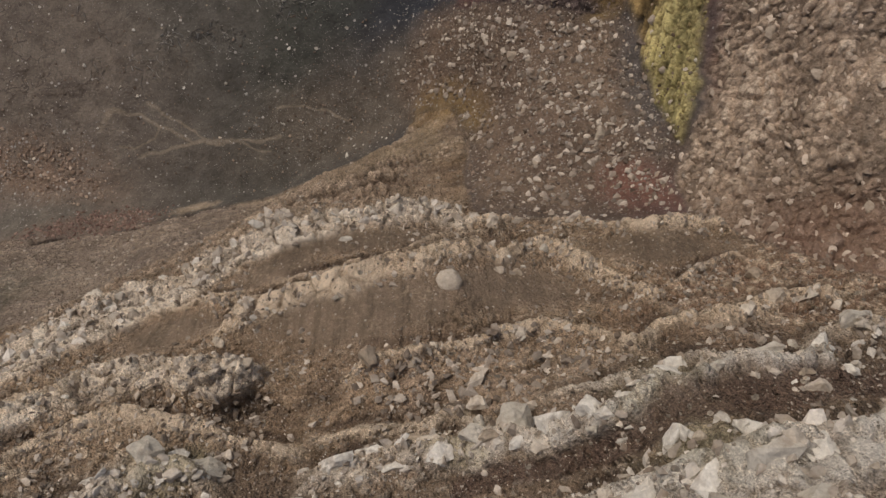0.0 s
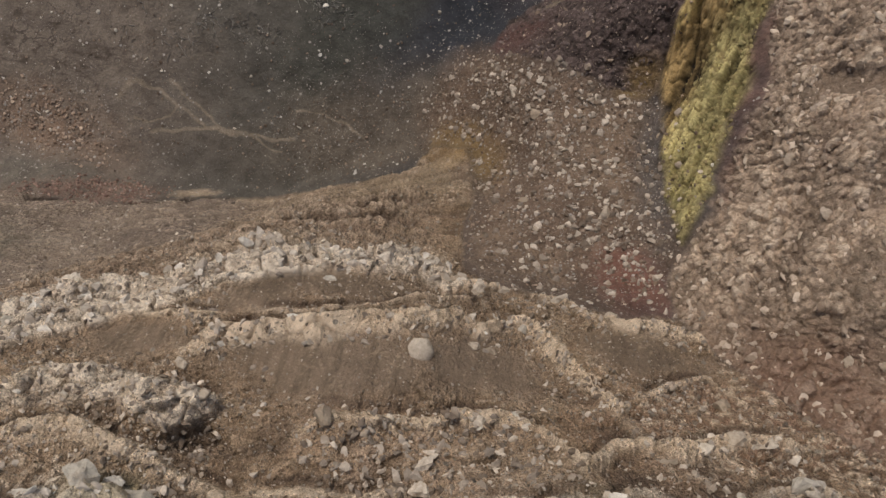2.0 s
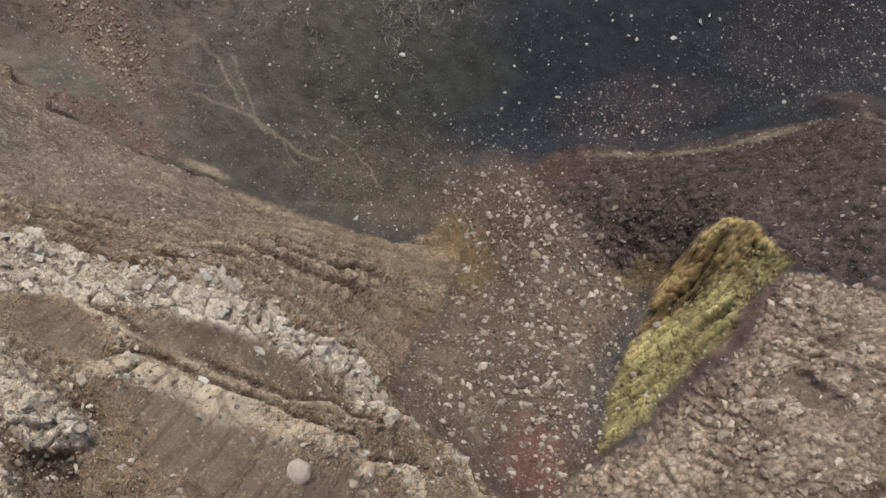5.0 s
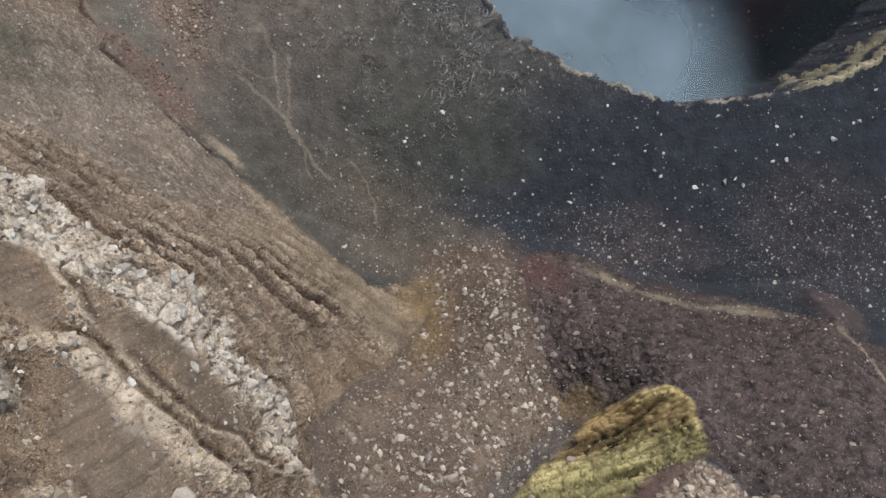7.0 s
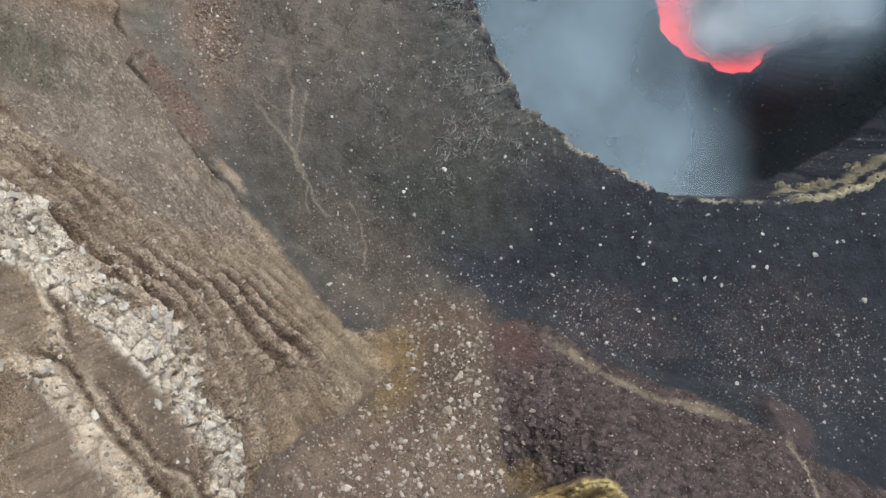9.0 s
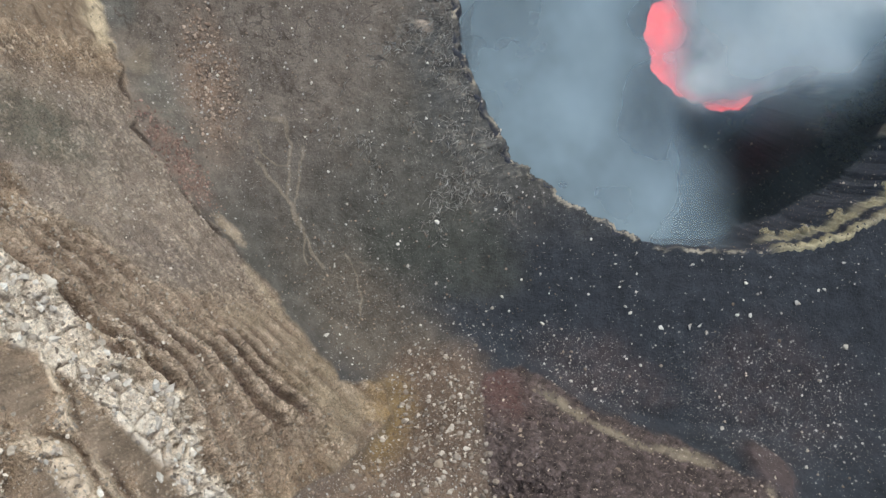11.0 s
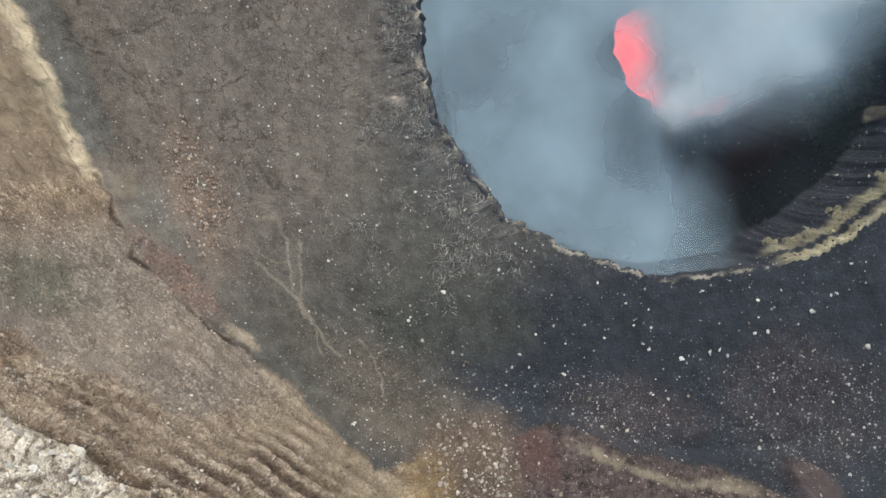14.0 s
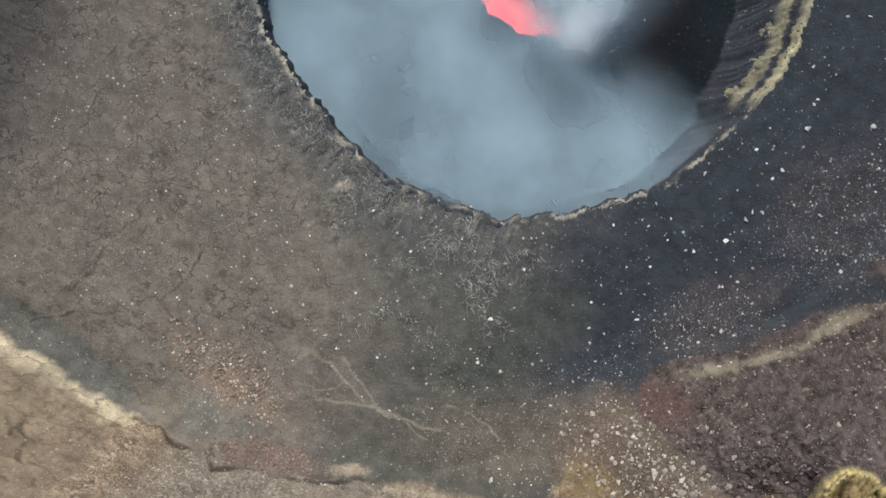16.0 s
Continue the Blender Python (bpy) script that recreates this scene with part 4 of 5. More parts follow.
def mesh_object(name, verts, faces, mat, smooth=True, colours=None, parent=None):
    """One mesh object from arrays of vertices and of triangles or quads."""
    me = bpy.data.meshes.new(name)
    faces = np.asarray(faces, np.int32)
    k = faces.shape[1]
    me.vertices.add(len(verts))
    me.vertices.foreach_set("co", np.asarray(verts, np.float32).ravel())
    me.loops.add(faces.size)
    me.loops.foreach_set("vertex_index", faces.ravel())
    me.polygons.add(len(faces))
    me.polygons.foreach_set("loop_start", np.arange(0, faces.size, k, dtype=np.int32))
    me.polygons.foreach_set("use_smooth", np.full(len(faces), smooth))
    for key, values in (colours or {}).items():
        if values.ndim == 1:
            me.attributes.new(key, "FLOAT", "POINT").data.foreach_set("value", np.asarray(values, np.float32))
        else:
            rgba = np.c_[values, np.ones(len(values))].astype(np.float32)
            me.attributes.new(key, "FLOAT_COLOR", "POINT").data.foreach_set("color", rgba.ravel())
    me.materials.append(mat)
    me.update(calc_edges=True)
    me.validate()
    ob = new(name, me)
    if parent:
        ob.parent = parent
    return ob


NY, NX = MX.shape
quads = (np.arange(NY - 1)[:, None] * NX + np.arange(NX - 1)[None, :])
quads = np.stack([quads, quads + 1, quads + NX + 1, quads + NX], -1)
ALL_V = PLACE.reshape(-1, 3)
keep = INSET[:-1, :-1] < 0.3


def landform(name, which, mat, label, category):
    sel = quads[keep & (REGION[:-1, :-1] == which)].reshape(-1, 4)
    used, inv = np.unique(sel, return_inverse=True)
    ob = mesh_object(name, ALL_V[used], inv.reshape(-1, 4), mat, True, {"tint": TINT.reshape(-1, 3)[used], "cover": COVER.reshape(-1, 3)[used]})
    return tagged(ob, label, category, kind="structure")


ground = landform("ground", 0, GROUND, "crater floor of brown and bluish black ash strewn with pale stones", "ground")
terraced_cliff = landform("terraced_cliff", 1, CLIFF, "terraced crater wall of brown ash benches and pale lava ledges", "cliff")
rocky_ridge = landform("rocky_ridge", 2, RIDGE, "tan ridge of lumpy welded conglomerate beside the talus gully", "ridge")
scoria_ridge = landform("scoria_ridge", 3, RIDGE, "dark purplish ridge of loose scoria above the crater floor", "ridge")
talus_gully = landform("talus_gully", 4, GROUND, "brown talus gully full of pale fallen blocks", "slope")
sulphur_face = landform("sulphur_face", 5, SULPHUR, "yellow and green sulphur-crusted rock face with ribs", "rock face")


def surface(x, y):
    """Places on the built ground over plan points."""
    x, y = np.atleast_1d(np.asarray(x, float)), np.atleast_1d(np.asarray(y, float))
    i, j = np.clip(np.searchsorted(GX, x) - 1, 0, NX - 2), np.clip(np.searchsorted(GY, y) - 1, 0, NY - 2)
    f, g = ((x - GX[i]) / (GX[i + 1] - GX[i]))[:, None], ((y - GY[j]) / (GY[j + 1] - GY[j]))[:, None]
    return (PLACE[j, i] * (1 - f) + PLACE[j, i + 1] * f) * (1 - g) + (PLACE[j + 1, i] * (1 - f) + PLACE[j + 1, i + 1] * f) * g


# ---------------------------------------------------------------- inner pit with its lava vent
PIT = {}


def pit():
    n = 720
    ang = np.linspace(0, 2 * math.pi, n, endpoint=False)
    ang = np.where(ang > math.pi, ang - 2 * math.pi, ang)
    rim = rim_radius(ang)
    east = ramp(ang, -0.645, -0.575) * (1 - ramp(ang, 0.6, 0.9))
    steep = [(-3.2, -0.6), (-1.6, 0.1), (-0.6, 0.3), (0.4, -0.1), (1.2, -2.5), (2.2, -9), (3.5, -20), (5, -36), (7, -58), (10, -84), (14, -106), (20, -122), (28, -133), (38, -139), (50, -142)]
    bench = [(-3.2, -0.5), (-1.6, 0.6), (-0.6, 0.9), (0.4, 0.2), (1.0, -3), (1.8, -7), (3.0, -13), (4.6, -19), (6.2, -25), (8.5, -44), (13, -62), (20, -76), (30, -82), (44, -112), (58, -137)]
    rows_v, tint = [], []
    base = np.full(n, FLOOR_Z + 0.6)
    fine_a, fine_b = [], []
    for table in (steep, bench):
        d, h = np.array(table).T
        s = np.linspace(0, 1, 64)
        key = np.linspace(0, 1, len(d))
        (fine_a if table is steep else fine_b).extend((np.interp(s, key, d), np.interp(s, key, h)))
    vent_r = 40 + 3 * np.sin(2 * ang + 0.6) + 1.6 * np.sin(5 * ang + 2.0) + 0.9 * np.sin(11 * ang) + 0.5 * np.sin(23 * ang + 1.0)
    for k in range(64):
        ins = fine_a[0][k] * (1 - east) + fine_b[0][k] * east
        h = fine_a[1][k] * (1 - east) + fine_b[1][k] * east
        r = rim - ins
        x, y = VENT[0] + r * np.cos(ang), VENT[1] + r * np.sin(ang)
        wob = fbm(ang * 60, h * 0.03, 6, 3, 21) * np.clip(-h * 0.07, 0, 1.2)
        r = r + wob * (1 - 0.9 * ramp(ins, 9, 15))
        rows_v.append(np.stack([VENT[0] + r * np.cos(ang), VENT[1] + r * np.sin(ang), base + h + (0.3 * fbm(x, y, 2, 3, 22) if k < 5 else 1.8 * fbm(x, y, 10, 4, 28) * ramp(ins, 10, 18))], -1))
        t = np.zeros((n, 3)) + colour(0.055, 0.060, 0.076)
        # lit edge of the rim, put into the tint in patches
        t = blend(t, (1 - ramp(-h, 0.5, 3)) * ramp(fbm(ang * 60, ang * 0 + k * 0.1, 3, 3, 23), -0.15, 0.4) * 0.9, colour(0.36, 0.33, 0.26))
        # yellowish east rim and lower band: their sunlit look is put into the tint
        sunlit_tint = east * ((1 - ramp(-h, 3, 6)) + ramp(-h, 10, 13) * (1 - ramp(-h, 18, 25))) * (0.75 + 0.6 * fbm(ang * 120, h * 0.4, 6, 3, 24))
        t = blend(t, sunlit_tint * 0.9, colour(0.50, 0.45, 0.29))
        tint.append(t)
    for k in range(1, 26):
        s = k / 25
        r = (rim - (fine_a[0][-1] * (1 - east) + fine_b[0][-1] * east)) * (1 - s) + vent_r * s
        x, y = VENT[0] + r * np.cos(ang), VENT[1] + r * np.sin(ang)
        rows_v.append(np.stack([x, y, -142 + 3.5 * fbm(x, y, 22, 5, 26) + 3 * s], -1))
        tint.append(np.zeros((n, 3)) + colour(0.07, 0.072, 0.082) * (1 + 0.3 * fbm(x, y, 9, 3, 27))[:, None])
    for ins, h in ((1.5, -6), (3, -16), (2, -30)):
        r = vent_r - ins + 0.4 * np.sin(17 * ang + h)
        rows_v.append(np.stack([VENT[0] + r * np.cos(ang), VENT[1] + r * np.sin(ang), np.full(n, -139.0 + h)], -1))
        tint.append(np.zeros((n, 3)) + colour(0.05, 0.035, 0.035))
    m = len(rows_v)
    idx = np.arange(m * n).reshape(m, n)
    nxt = np.roll(idx, -1, axis=1)
    faces = np.stack([idx[:-1], nxt[:-1], nxt[1:], idx[1:]], -1).reshape(-1, 4)
    v = np.concatenate(rows_v)
    t = np.concatenate(tint)
    # weathered pale outcrop on the eastern slope, with smaller knobs below it
    px, py = v[:, 0], v[:, 1]
    n1, n2 = fbm(px, py, 5, 4, 29), fbm(px, py, 2.2, 3, 30)
    bare = ramp(within(px + 2.4 * n1, py + 2.4 * n2, [(-23, 295), (-31, 302), (-33, 309), (-27, 315), (-18, 320), (-10, 315), (-11, 307), (-17, 300)]), -0.8, 1.2)
    bare = np.maximum(bare, np.maximum(blob(px, py, -46, 314.5, 2.6, 1.2, 40, 0.4), blob(px, py, -52, 278, 2.6, 1.6, 0, 0.4)))
    v[:, 2] += bare * (2.2 + 2.4 * n1 + 1.2 * n2)
    t = blend(t, bare * np.clip(0.85 + 0.9 * n1 + 1.1 * n2, 0.1, 1), colour(0.42, 0.365, 0.265))
    cover = np.zeros_like(t) + (0.25, 0.0, 0.35)
    PIT["wall"] = np.stack(rows_v)
    PIT["east"] = east
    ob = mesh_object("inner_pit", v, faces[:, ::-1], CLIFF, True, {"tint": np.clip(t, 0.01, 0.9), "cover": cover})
    tagged(ob, "steep-walled inner pit with dark walls and a sunlit rim", "pit", kind="structure")


pit()


def disc(name, cx, cy, z, radius, mat, rings=10, n=96, lift=0.0, seed=0, veil=None):
    """A gently heaving round sheet; veil(x, y) is its density."""
    v, f = [(cx, cy)], []
    for k in range(1, rings + 1):
        a = np.linspace(0, 2 * math.pi, n, endpoint=False)
        rr = (radius(a) if callable(radius) else np.full(n, float(radius))) * k / rings
        v += list(zip(cx + rr * np.cos(a), cy + rr * np.sin(a)))
    v = np.array(v)
    zz = z + lift * fbm(v[:, 0], v[:, 1], 40, 4, seed)
    tri = [(0, 1 + k, 1 + (k + 1) % n) for k in range(n)]
    for k in range(rings - 1):
        for q in range(n):
            a, b = 1 + k * n + q, 1 + k * n + (q + 1) % n
            tri += [(a, a + n, b + n), (a, b + n, b)]
    cols = {"veil": np.clip(veil(v[:, 0], v[:, 1], z), 0, 1)} if veil else None
    tri = np.array(tri)
    return mesh_object(name, np.c_[v, zz], tri, mat, True, cols)


lava = disc("lava_lake", VENT[0], VENT[1], -150, 46, LAVA, 12, 96, 0.8, 3)
tagged(lava, "glowing red lava lake deep in the vent of the pit", "lava")


# ---------------------------------------------------------------- gas and steam over the vent
def signed_angle(a):
    return np.where(a > math.pi, a - 2 * math.pi, a)


def leaning(x, y, z):
    """The gas drifts south as it rises: where a column over this point starts on the pit's bottom."""
    k = 440.0 / (300.0 - z)
    return -60 + (x + 60) * k, 90 + (y - 90) * k


# plan outlines on the pit's bottom: the steam, and the part of the pit that the gas leaves clear
STEAM_LINE = [(-128, 280), (-111, 272), (-98, 262), (-78, 256), (-63, 262), (-54, 284), (-56, 296), (-53, 310), (-50, 325), (-41, 357), (-50, 369), (-60, 374), (-58, 390), (-52, 460), (-220, 460), (-190, 340), (-150, 280)]
CLEAR_LINE = [(-72, 262), (-68, 248), (-40, 243), (-16, 238), (12, 226), (80, 190), (200, 300), (200, 470), (-40, 470), (-46, 390), (-36, 360), (-46, 325), (-48, 290), (-58, 268)]


def gas_veil(x, y, z):
    x, y = leaning(x, y, z)
    x, y = x + 9 * fbm(x, y, 40, 3, 311), y + 9 * fbm(x, y, 40, 3, 312)
    clear = 1.0 * ramp(within(x, y, CLEAR_LINE), -28, 32)
    clear = np.maximum(clear, 0.85 * np.exp(-(((x + 44) / 26) ** 2 + ((y - 254) / 16) ** 2)))
    clear = np.maximum(clear, 0.4 * np.exp(-(((x + 116) / 20) ** 2 + ((y - 258) / 26) ** 2)))
    clear = np.maximum(clear, 0.5 * np.exp(-(((x + 66) / 34) ** 2 + ((y - 230) / 24) ** 2)))
    return 1.0 - 0.96 * clear


def steam_veil(x, y, z):
    x, y = leaning(x, y, z)
    k = 321 + int(-z)
    x, y = x + 9 * fbm(x, y, 30, 4, k), y + 9 * fbm(x, y, 30, 4, k + 9)
    return ramp(within(x, y, STEAM_LINE), -6, 20)


def round_pit(gap):
    return lambda a: rim_radius(signed_angle(a)) - gap


gas = new("gas_cloud")
tagged(gas, "thin bluish volcanic gas that fills the inner pit", "smoke", kind="stuff")
for k, (z, gap) in enumerate(((-62, 9), (-12, 1.6))):
    s = disc("gas_layer", VENT[0], VENT[1], z, round_pit(gap), GAS, 44, 240, 0.0, 100 + k, gas_veil)
    s.parent = gas
steam = new("steam_plume")
tagged(steam, "dense white steam rising from the lava vent", "smoke", kind="stuff")
for k, (z, gap) in enumerate(((-130, 34), (-108, 18), (-66, 10), (-50, 6), (-28, 4.5))):
    s = disc("steam_layer", VENT[0], VENT[1], z, round_pit(gap), STEAM, 60, 200, 0.0, 200 + k, steam_veil)
    s.parent = steam


# ---------------------------------------------------------------- stones
def stone_shape(seed, flat=0.75, points=16):
    """A broken block about 1 across: the hull of random points."""
    rng = random.Random(seed)
    bm = bmesh.new()
    for _ in range(points):
        p = Vector((rng.gauss(0, 1), rng.gauss(0, 1), rng.gauss(0, 1))).normalized() * rng.uniform(0.40, 0.56)
        bm.verts.new((p.x * rng.uniform(0.85, 1.15), p.y, p.z * flat))
    hull = bmesh.ops.convex_hull(bm, input=bm.verts)
    bmesh.ops.delete(bm, geom=[g for g in hull["geom_interior"] if isinstance(g, bmesh.types.BMVert)], context="VERTS")
    bmesh.ops.triangulate(bm, faces=bm.faces)
    for face in bm.faces:
        face.smooth = points > 60
    me = bpy.data.meshes.new("stone")
    bm.to_mesh(me)
    bm.free()
    return me


def block_shape(seed):
    """An angular broken slab about 1 long: the hull of a few stretched random points."""
    rng = random.Random(seed)
    bm = bmesh.new()
    wide, flat, skew = rng.uniform(0.5, 0.9), rng.uniform(0.35, 0.7), rng.uniform(-0.35, 0.35)
    for k in range(rng.randrange(10, 15)):
        p = Vector((rng.gauss(0, 1), rng.gauss(0, 1), rng.gauss(0, 1))).normalized() * rng.uniform(0.44, 0.58)
        bm.verts.new((p.x * 1.1 + skew * p.y, p.y * wide, p.z * flat + 0.2 * skew * p.x))
    hull = bmesh.ops.convex_hull(bm, input=bm.verts)
    bmesh.ops.delete(bm, geom=[g for g in hull["geom_interior"] if isinstance(g, bmesh.types.BMVert)], context="VERTS")
    bmesh.ops.triangulate(bm, faces=bm.faces)
    me = bpy.data.meshes.new("block")
    bm.to_mesh(me)
    bm.free()
    return me


def crag_shape(seed, cuts):
    """A craggy mass about 1 across: an angular hull whose faces are chipped and pitted."""
    rng = random.Random(seed)
    wide, flat, skew = rng.uniform(0.6, 0.95), rng.uniform(0.5, 0.8), rng.uniform(-0.25, 0.25)
    bm = bmesh.new()
    for _ in range(rng.randrange(12, 17)):
        p = Vector((rng.gauss(0, 1), rng.gauss(0, 1), rng.gauss(0, 1))).normalized() * rng.uniform(0.44, 0.58)
        bm.verts.new((p.x * 1.1 + skew * p.y, p.y * wide, p.z * flat))
    hull = bmesh.ops.convex_hull(bm, input=bm.verts)
    bmesh.ops.delete(bm, geom=[g for g in hull["geom_interior"] if isinstance(g, bmesh.types.BMVert)], context="VERTS")
    bmesh.ops.triangulate(bm, faces=bm.faces)
    bmesh.ops.subdivide_edges(bm, edges=bm.edges[:], cuts=cuts, use_grid_fill=True)
    bmesh.ops.triangulate(bm, faces=bm.faces)
    co = np.array([tuple(v.co) for v in bm.verts])
    for size, lift in ((0.34, 0.045), (0.13, 0.028)):
        x, y, z = co.T / size
        k = lift * (vnoise(x, y, seed) + vnoise(y + 7.3, z, seed + 1) + vnoise(z, x + 3.1, seed + 2))
        co = co * (1 + k / np.maximum(np.linalg.norm(co, axis=1), 0.2))[:, None]
    for v, p in zip(bm.verts, co):
        v.co = p
    me = bpy.data.meshes.new("crag")
    bm.to_mesh(me)
    bm.free()
    return me


ROUND, BLOCKY, CRAGGY, CHIPPED = range(12), range(12, 32), range(33, 43), range(43, 55)
SHAPES = [stone_shape(k, 0.55 + 0.07 * (k % 6), 16 + k % 9) for k in ROUND] + [block_shape(k) for k in BLOCKY] + [stone_shape(99, 0.8, 90)] + [crag_shape(k, 2 if k in CHIPPED else 5) for k in (*CRAGGY, *CHIPPED)]
ARRAYS = []
for me in SHAPES:
    co = np.empty(len(me.vertices) * 3, np.float32)
    me.vertices.foreach_get("co", co)
    ARRAYS.append((co.reshape(-1, 3), np.array([tuple(p.vertices) for p in me.polygons], np.int32)))
MESHES = {}


def stone_mesh(k, mat):
    if (k, mat.name) not in MESHES:
        me = SHAPES[k].copy()
        me.materials.clear()
        me.materials.append(mat)
        MESHES[k, mat.name] = me
    return MESHES[k, mat.name]


rock_rng = random.Random(5)


def stone(name, x, y, size, mat, parent=None, squash=1.0, sink=0.22, k=None, turn=None, shapes=ROUND):
    """A block that sits a little sunk in the ground."""
    ob = new(name, stone_mesh(rock_rng.choice(shapes) if k is None else k, mat))
    px, py, pz = (float(v) for v in surface(x, y)[0])
    ob.matrix_world = pose(px, py, pz + size * (0.32 - sink) * squash, rock_rng.uniform(-15, 15), rock_rng.uniform(-15, 15), rock_rng.uniform(0, 360) if turn is None else turn) @ Matrix.Diagonal((size, size * rock_rng.uniform(0.75, 1.1), size * squash, 1))
    if parent:
        ob.parent = parent
    return ob


def rubble(name, xs, ys, sizes, mat, seed, label, category="rubble", sink=0.15, shapes=ROUND):
    """Countless small stones as one mesh."""
    rng = np.random.default_rng(seed)
    xs, ys, zs = surface(xs, ys).T
    vs, fs, base = [], [], 0
    for x, y, z, s in zip(xs, ys, zs, sizes):
        co, tri = ARRAYS[shapes[rng.integers(len(shapes))]]
        a, b = rng.uniform(0, 2 * math.pi), rng.uniform(-0.5, 0.5)
        ca, sa, cb, sb = math.cos(a), math.sin(a), math.cos(b), math.sin(b)
        p = co * (s * rng.uniform(0.7, 1.2), s, s * rng.uniform(0.7, 1.1))
        p = np.c_[p[:, 0] * cb + p[:, 2] * sb, p[:, 1], -p[:, 0] * sb + p[:, 2] * cb]
        p = np.c_[p[:, 0] * ca - p[:, 1] * sa + x, p[:, 0] * sa + p[:, 1] * ca + y, p[:, 2] + z + s * sink]
        vs.append(p)
        fs.append(tri + base)
        base += len(co)
    return tagged(mesh_object(name, np.concatenate(vs), np.concatenate(fs), mat, False), label, category, kind="stuff")


def scatter(n, seed, box, weight, lo, hi, power=2.5):
    """Places in a box of the plan, thinned by a weight, with many small sizes and few large."""
    rng = np.random.default_rng(seed)
    x, y = rng.uniform(box[0], box[1], n * 6), rng.uniform(box[2], box[3], n * 6)
    ok = rng.uniform(0, 1, n * 6) < weight(x, y)
    x, y = x[ok][:n], y[ok][:n]
    return x, y, lo + (hi - lo) * rng.uniform(0, 1, len(x)) ** power


def on(poly, soft=0.1):
    return lambda x, y: ramp(within(x, y, poly), -soft, soft)


# ---------------------------------------------------------------- rubble
x, y, s = scatter(1900, 31, (-26, 60, 4, 98), lambda x, y: on(TALUS_LINE, 8)(x, y) * (within(x, y, CLIFF_LINE) < -1) * (within(x, y, RIDGE_LINE) < -1) * (0.25 + 0.4 * ramp(fbm(x, y, 9, 3, 5), -0.3, 0.4) + 0.5 * blob(x, y, 16, 63, 13, 8, 30)), 0.28, 2.7, 4.2)
rubble("talus_rubble", x, y, s, PALE_BITS, 1, "pale and brown rubble strewn over the talus gully")
x, y, s = scatter(3200, 37, (-26, 60, 4, 98), lambda x, y: on(TALUS_LINE, 8)(x, y) * (within(x, y, CLIFF_LINE) < -1) * (within(x, y, RIDGE_LINE) < -1), 0.22, 1.3, 3.2)
rubble("brown_talus_rubble", x, y, s, BROWN_BITS, 9, "brown gravel and stones of the talus gully")
x, y, s = scatter(1000, 32, (-60, 110, 80, 260), lambda x, y: (pit_inset(x, y) < -2) * (within(x, y, DARK_LINE) < 0) * (0.014 + 0.9 * np.maximum(blob(x, y, 22, 124, 34, 10, 45), 0.6 * blob(x, y, 64, 186, 42, 22, 45)) * (0.15 + 0.85 * ramp(fbm(x, y, 12, 3, 99), -0.15, 0.35))), 0.2, 1.5, 3.6)
rubble("floor_rubble", x, y, s, PALE_BITS, 2, "pale small stones scattered on the black crater floor")
x, y, s = scatter(2400, 33, (-240, -10, 16, 130), lambda x, y: (pit_inset(x, y) < -2) * (within(x, y, CLIFF_LINE) < -1) * (0.14 + 0.8 * np.maximum(blob(x, y, -149, 28, 18, 14, 35), blob(x, y, -36, 46, 40, 18, 20))), 0.25, 1.2, 3.5)
rubble("ash_rubble", x, y, s, BROWN_BITS, 3, "brown and tan stones scattered on the crater ash")
x, y, s = scatter(4200, 34, (0, 120, 66, 180), lambda x, y: on(DARK_LINE)(x, y), 0.3, 1.6, 3.0)
rubble("scoria_rubble", x, y, s, DARK_BITS, 4, "dark purplish scoria lumps on the ridge", shapes=BLOCKY)
x, y, s = scatter(2600, 35, (52, 110, -6, 98), lambda x, y: on(RIDGE_LINE)(x, y) * (0.35 + 0.65 * ramp(fbm(0.8 * x, y * 0.3, 6, 3, 39), -0.2, 0.3)), 0.6, 2.9, 2.0)
rubble("ridge_rubble", x, y, s, TAN_BITS, 5, "tan lumps standing out of the ridge", sink=-0.14, shapes=BLOCKY)
x, y, s = scatter(8500, 36, (-110, 72, -48, 14), lambda x, y: on(CLIFF_LINE)(x, y) * (1 - 0.7 * ramp(y - spur_line(x), -2, 2)) * (1 - 0.9 * apron_cover(x, y)) * (0.08 + 0.92 * ramp(fbm(x, y, 8, 3, 6), 0.05, 0.4)), 0.28, 1.7, 3.0)
fine_x, fine_y, fine_s = scatter(6500, 38, (-84, 66, -40, 12), lambda x, y: on(CLIFF_LINE)(x, y) * (1 - ramp(y - spur_line(x), -2, 2)) * (1 - 0.75 * apron_cover(x, y)) * (0.3 + 0.7 * ramp(fbm(x, y, 5, 3, 8), -0.1, 0.4)), 0.2, 0.55, 1.6)
rubble("bench_pebbles", fine_x, fine_y, fine_s, PALE_BITS, 10, "pale pebbles and chips strewn over the ash benches", shapes=BLOCKY)
rubble("bench_rubble", x, y, s, PALE_BITS, 6, "pale broken stones lying on the ash benches", shapes=BLOCKY)


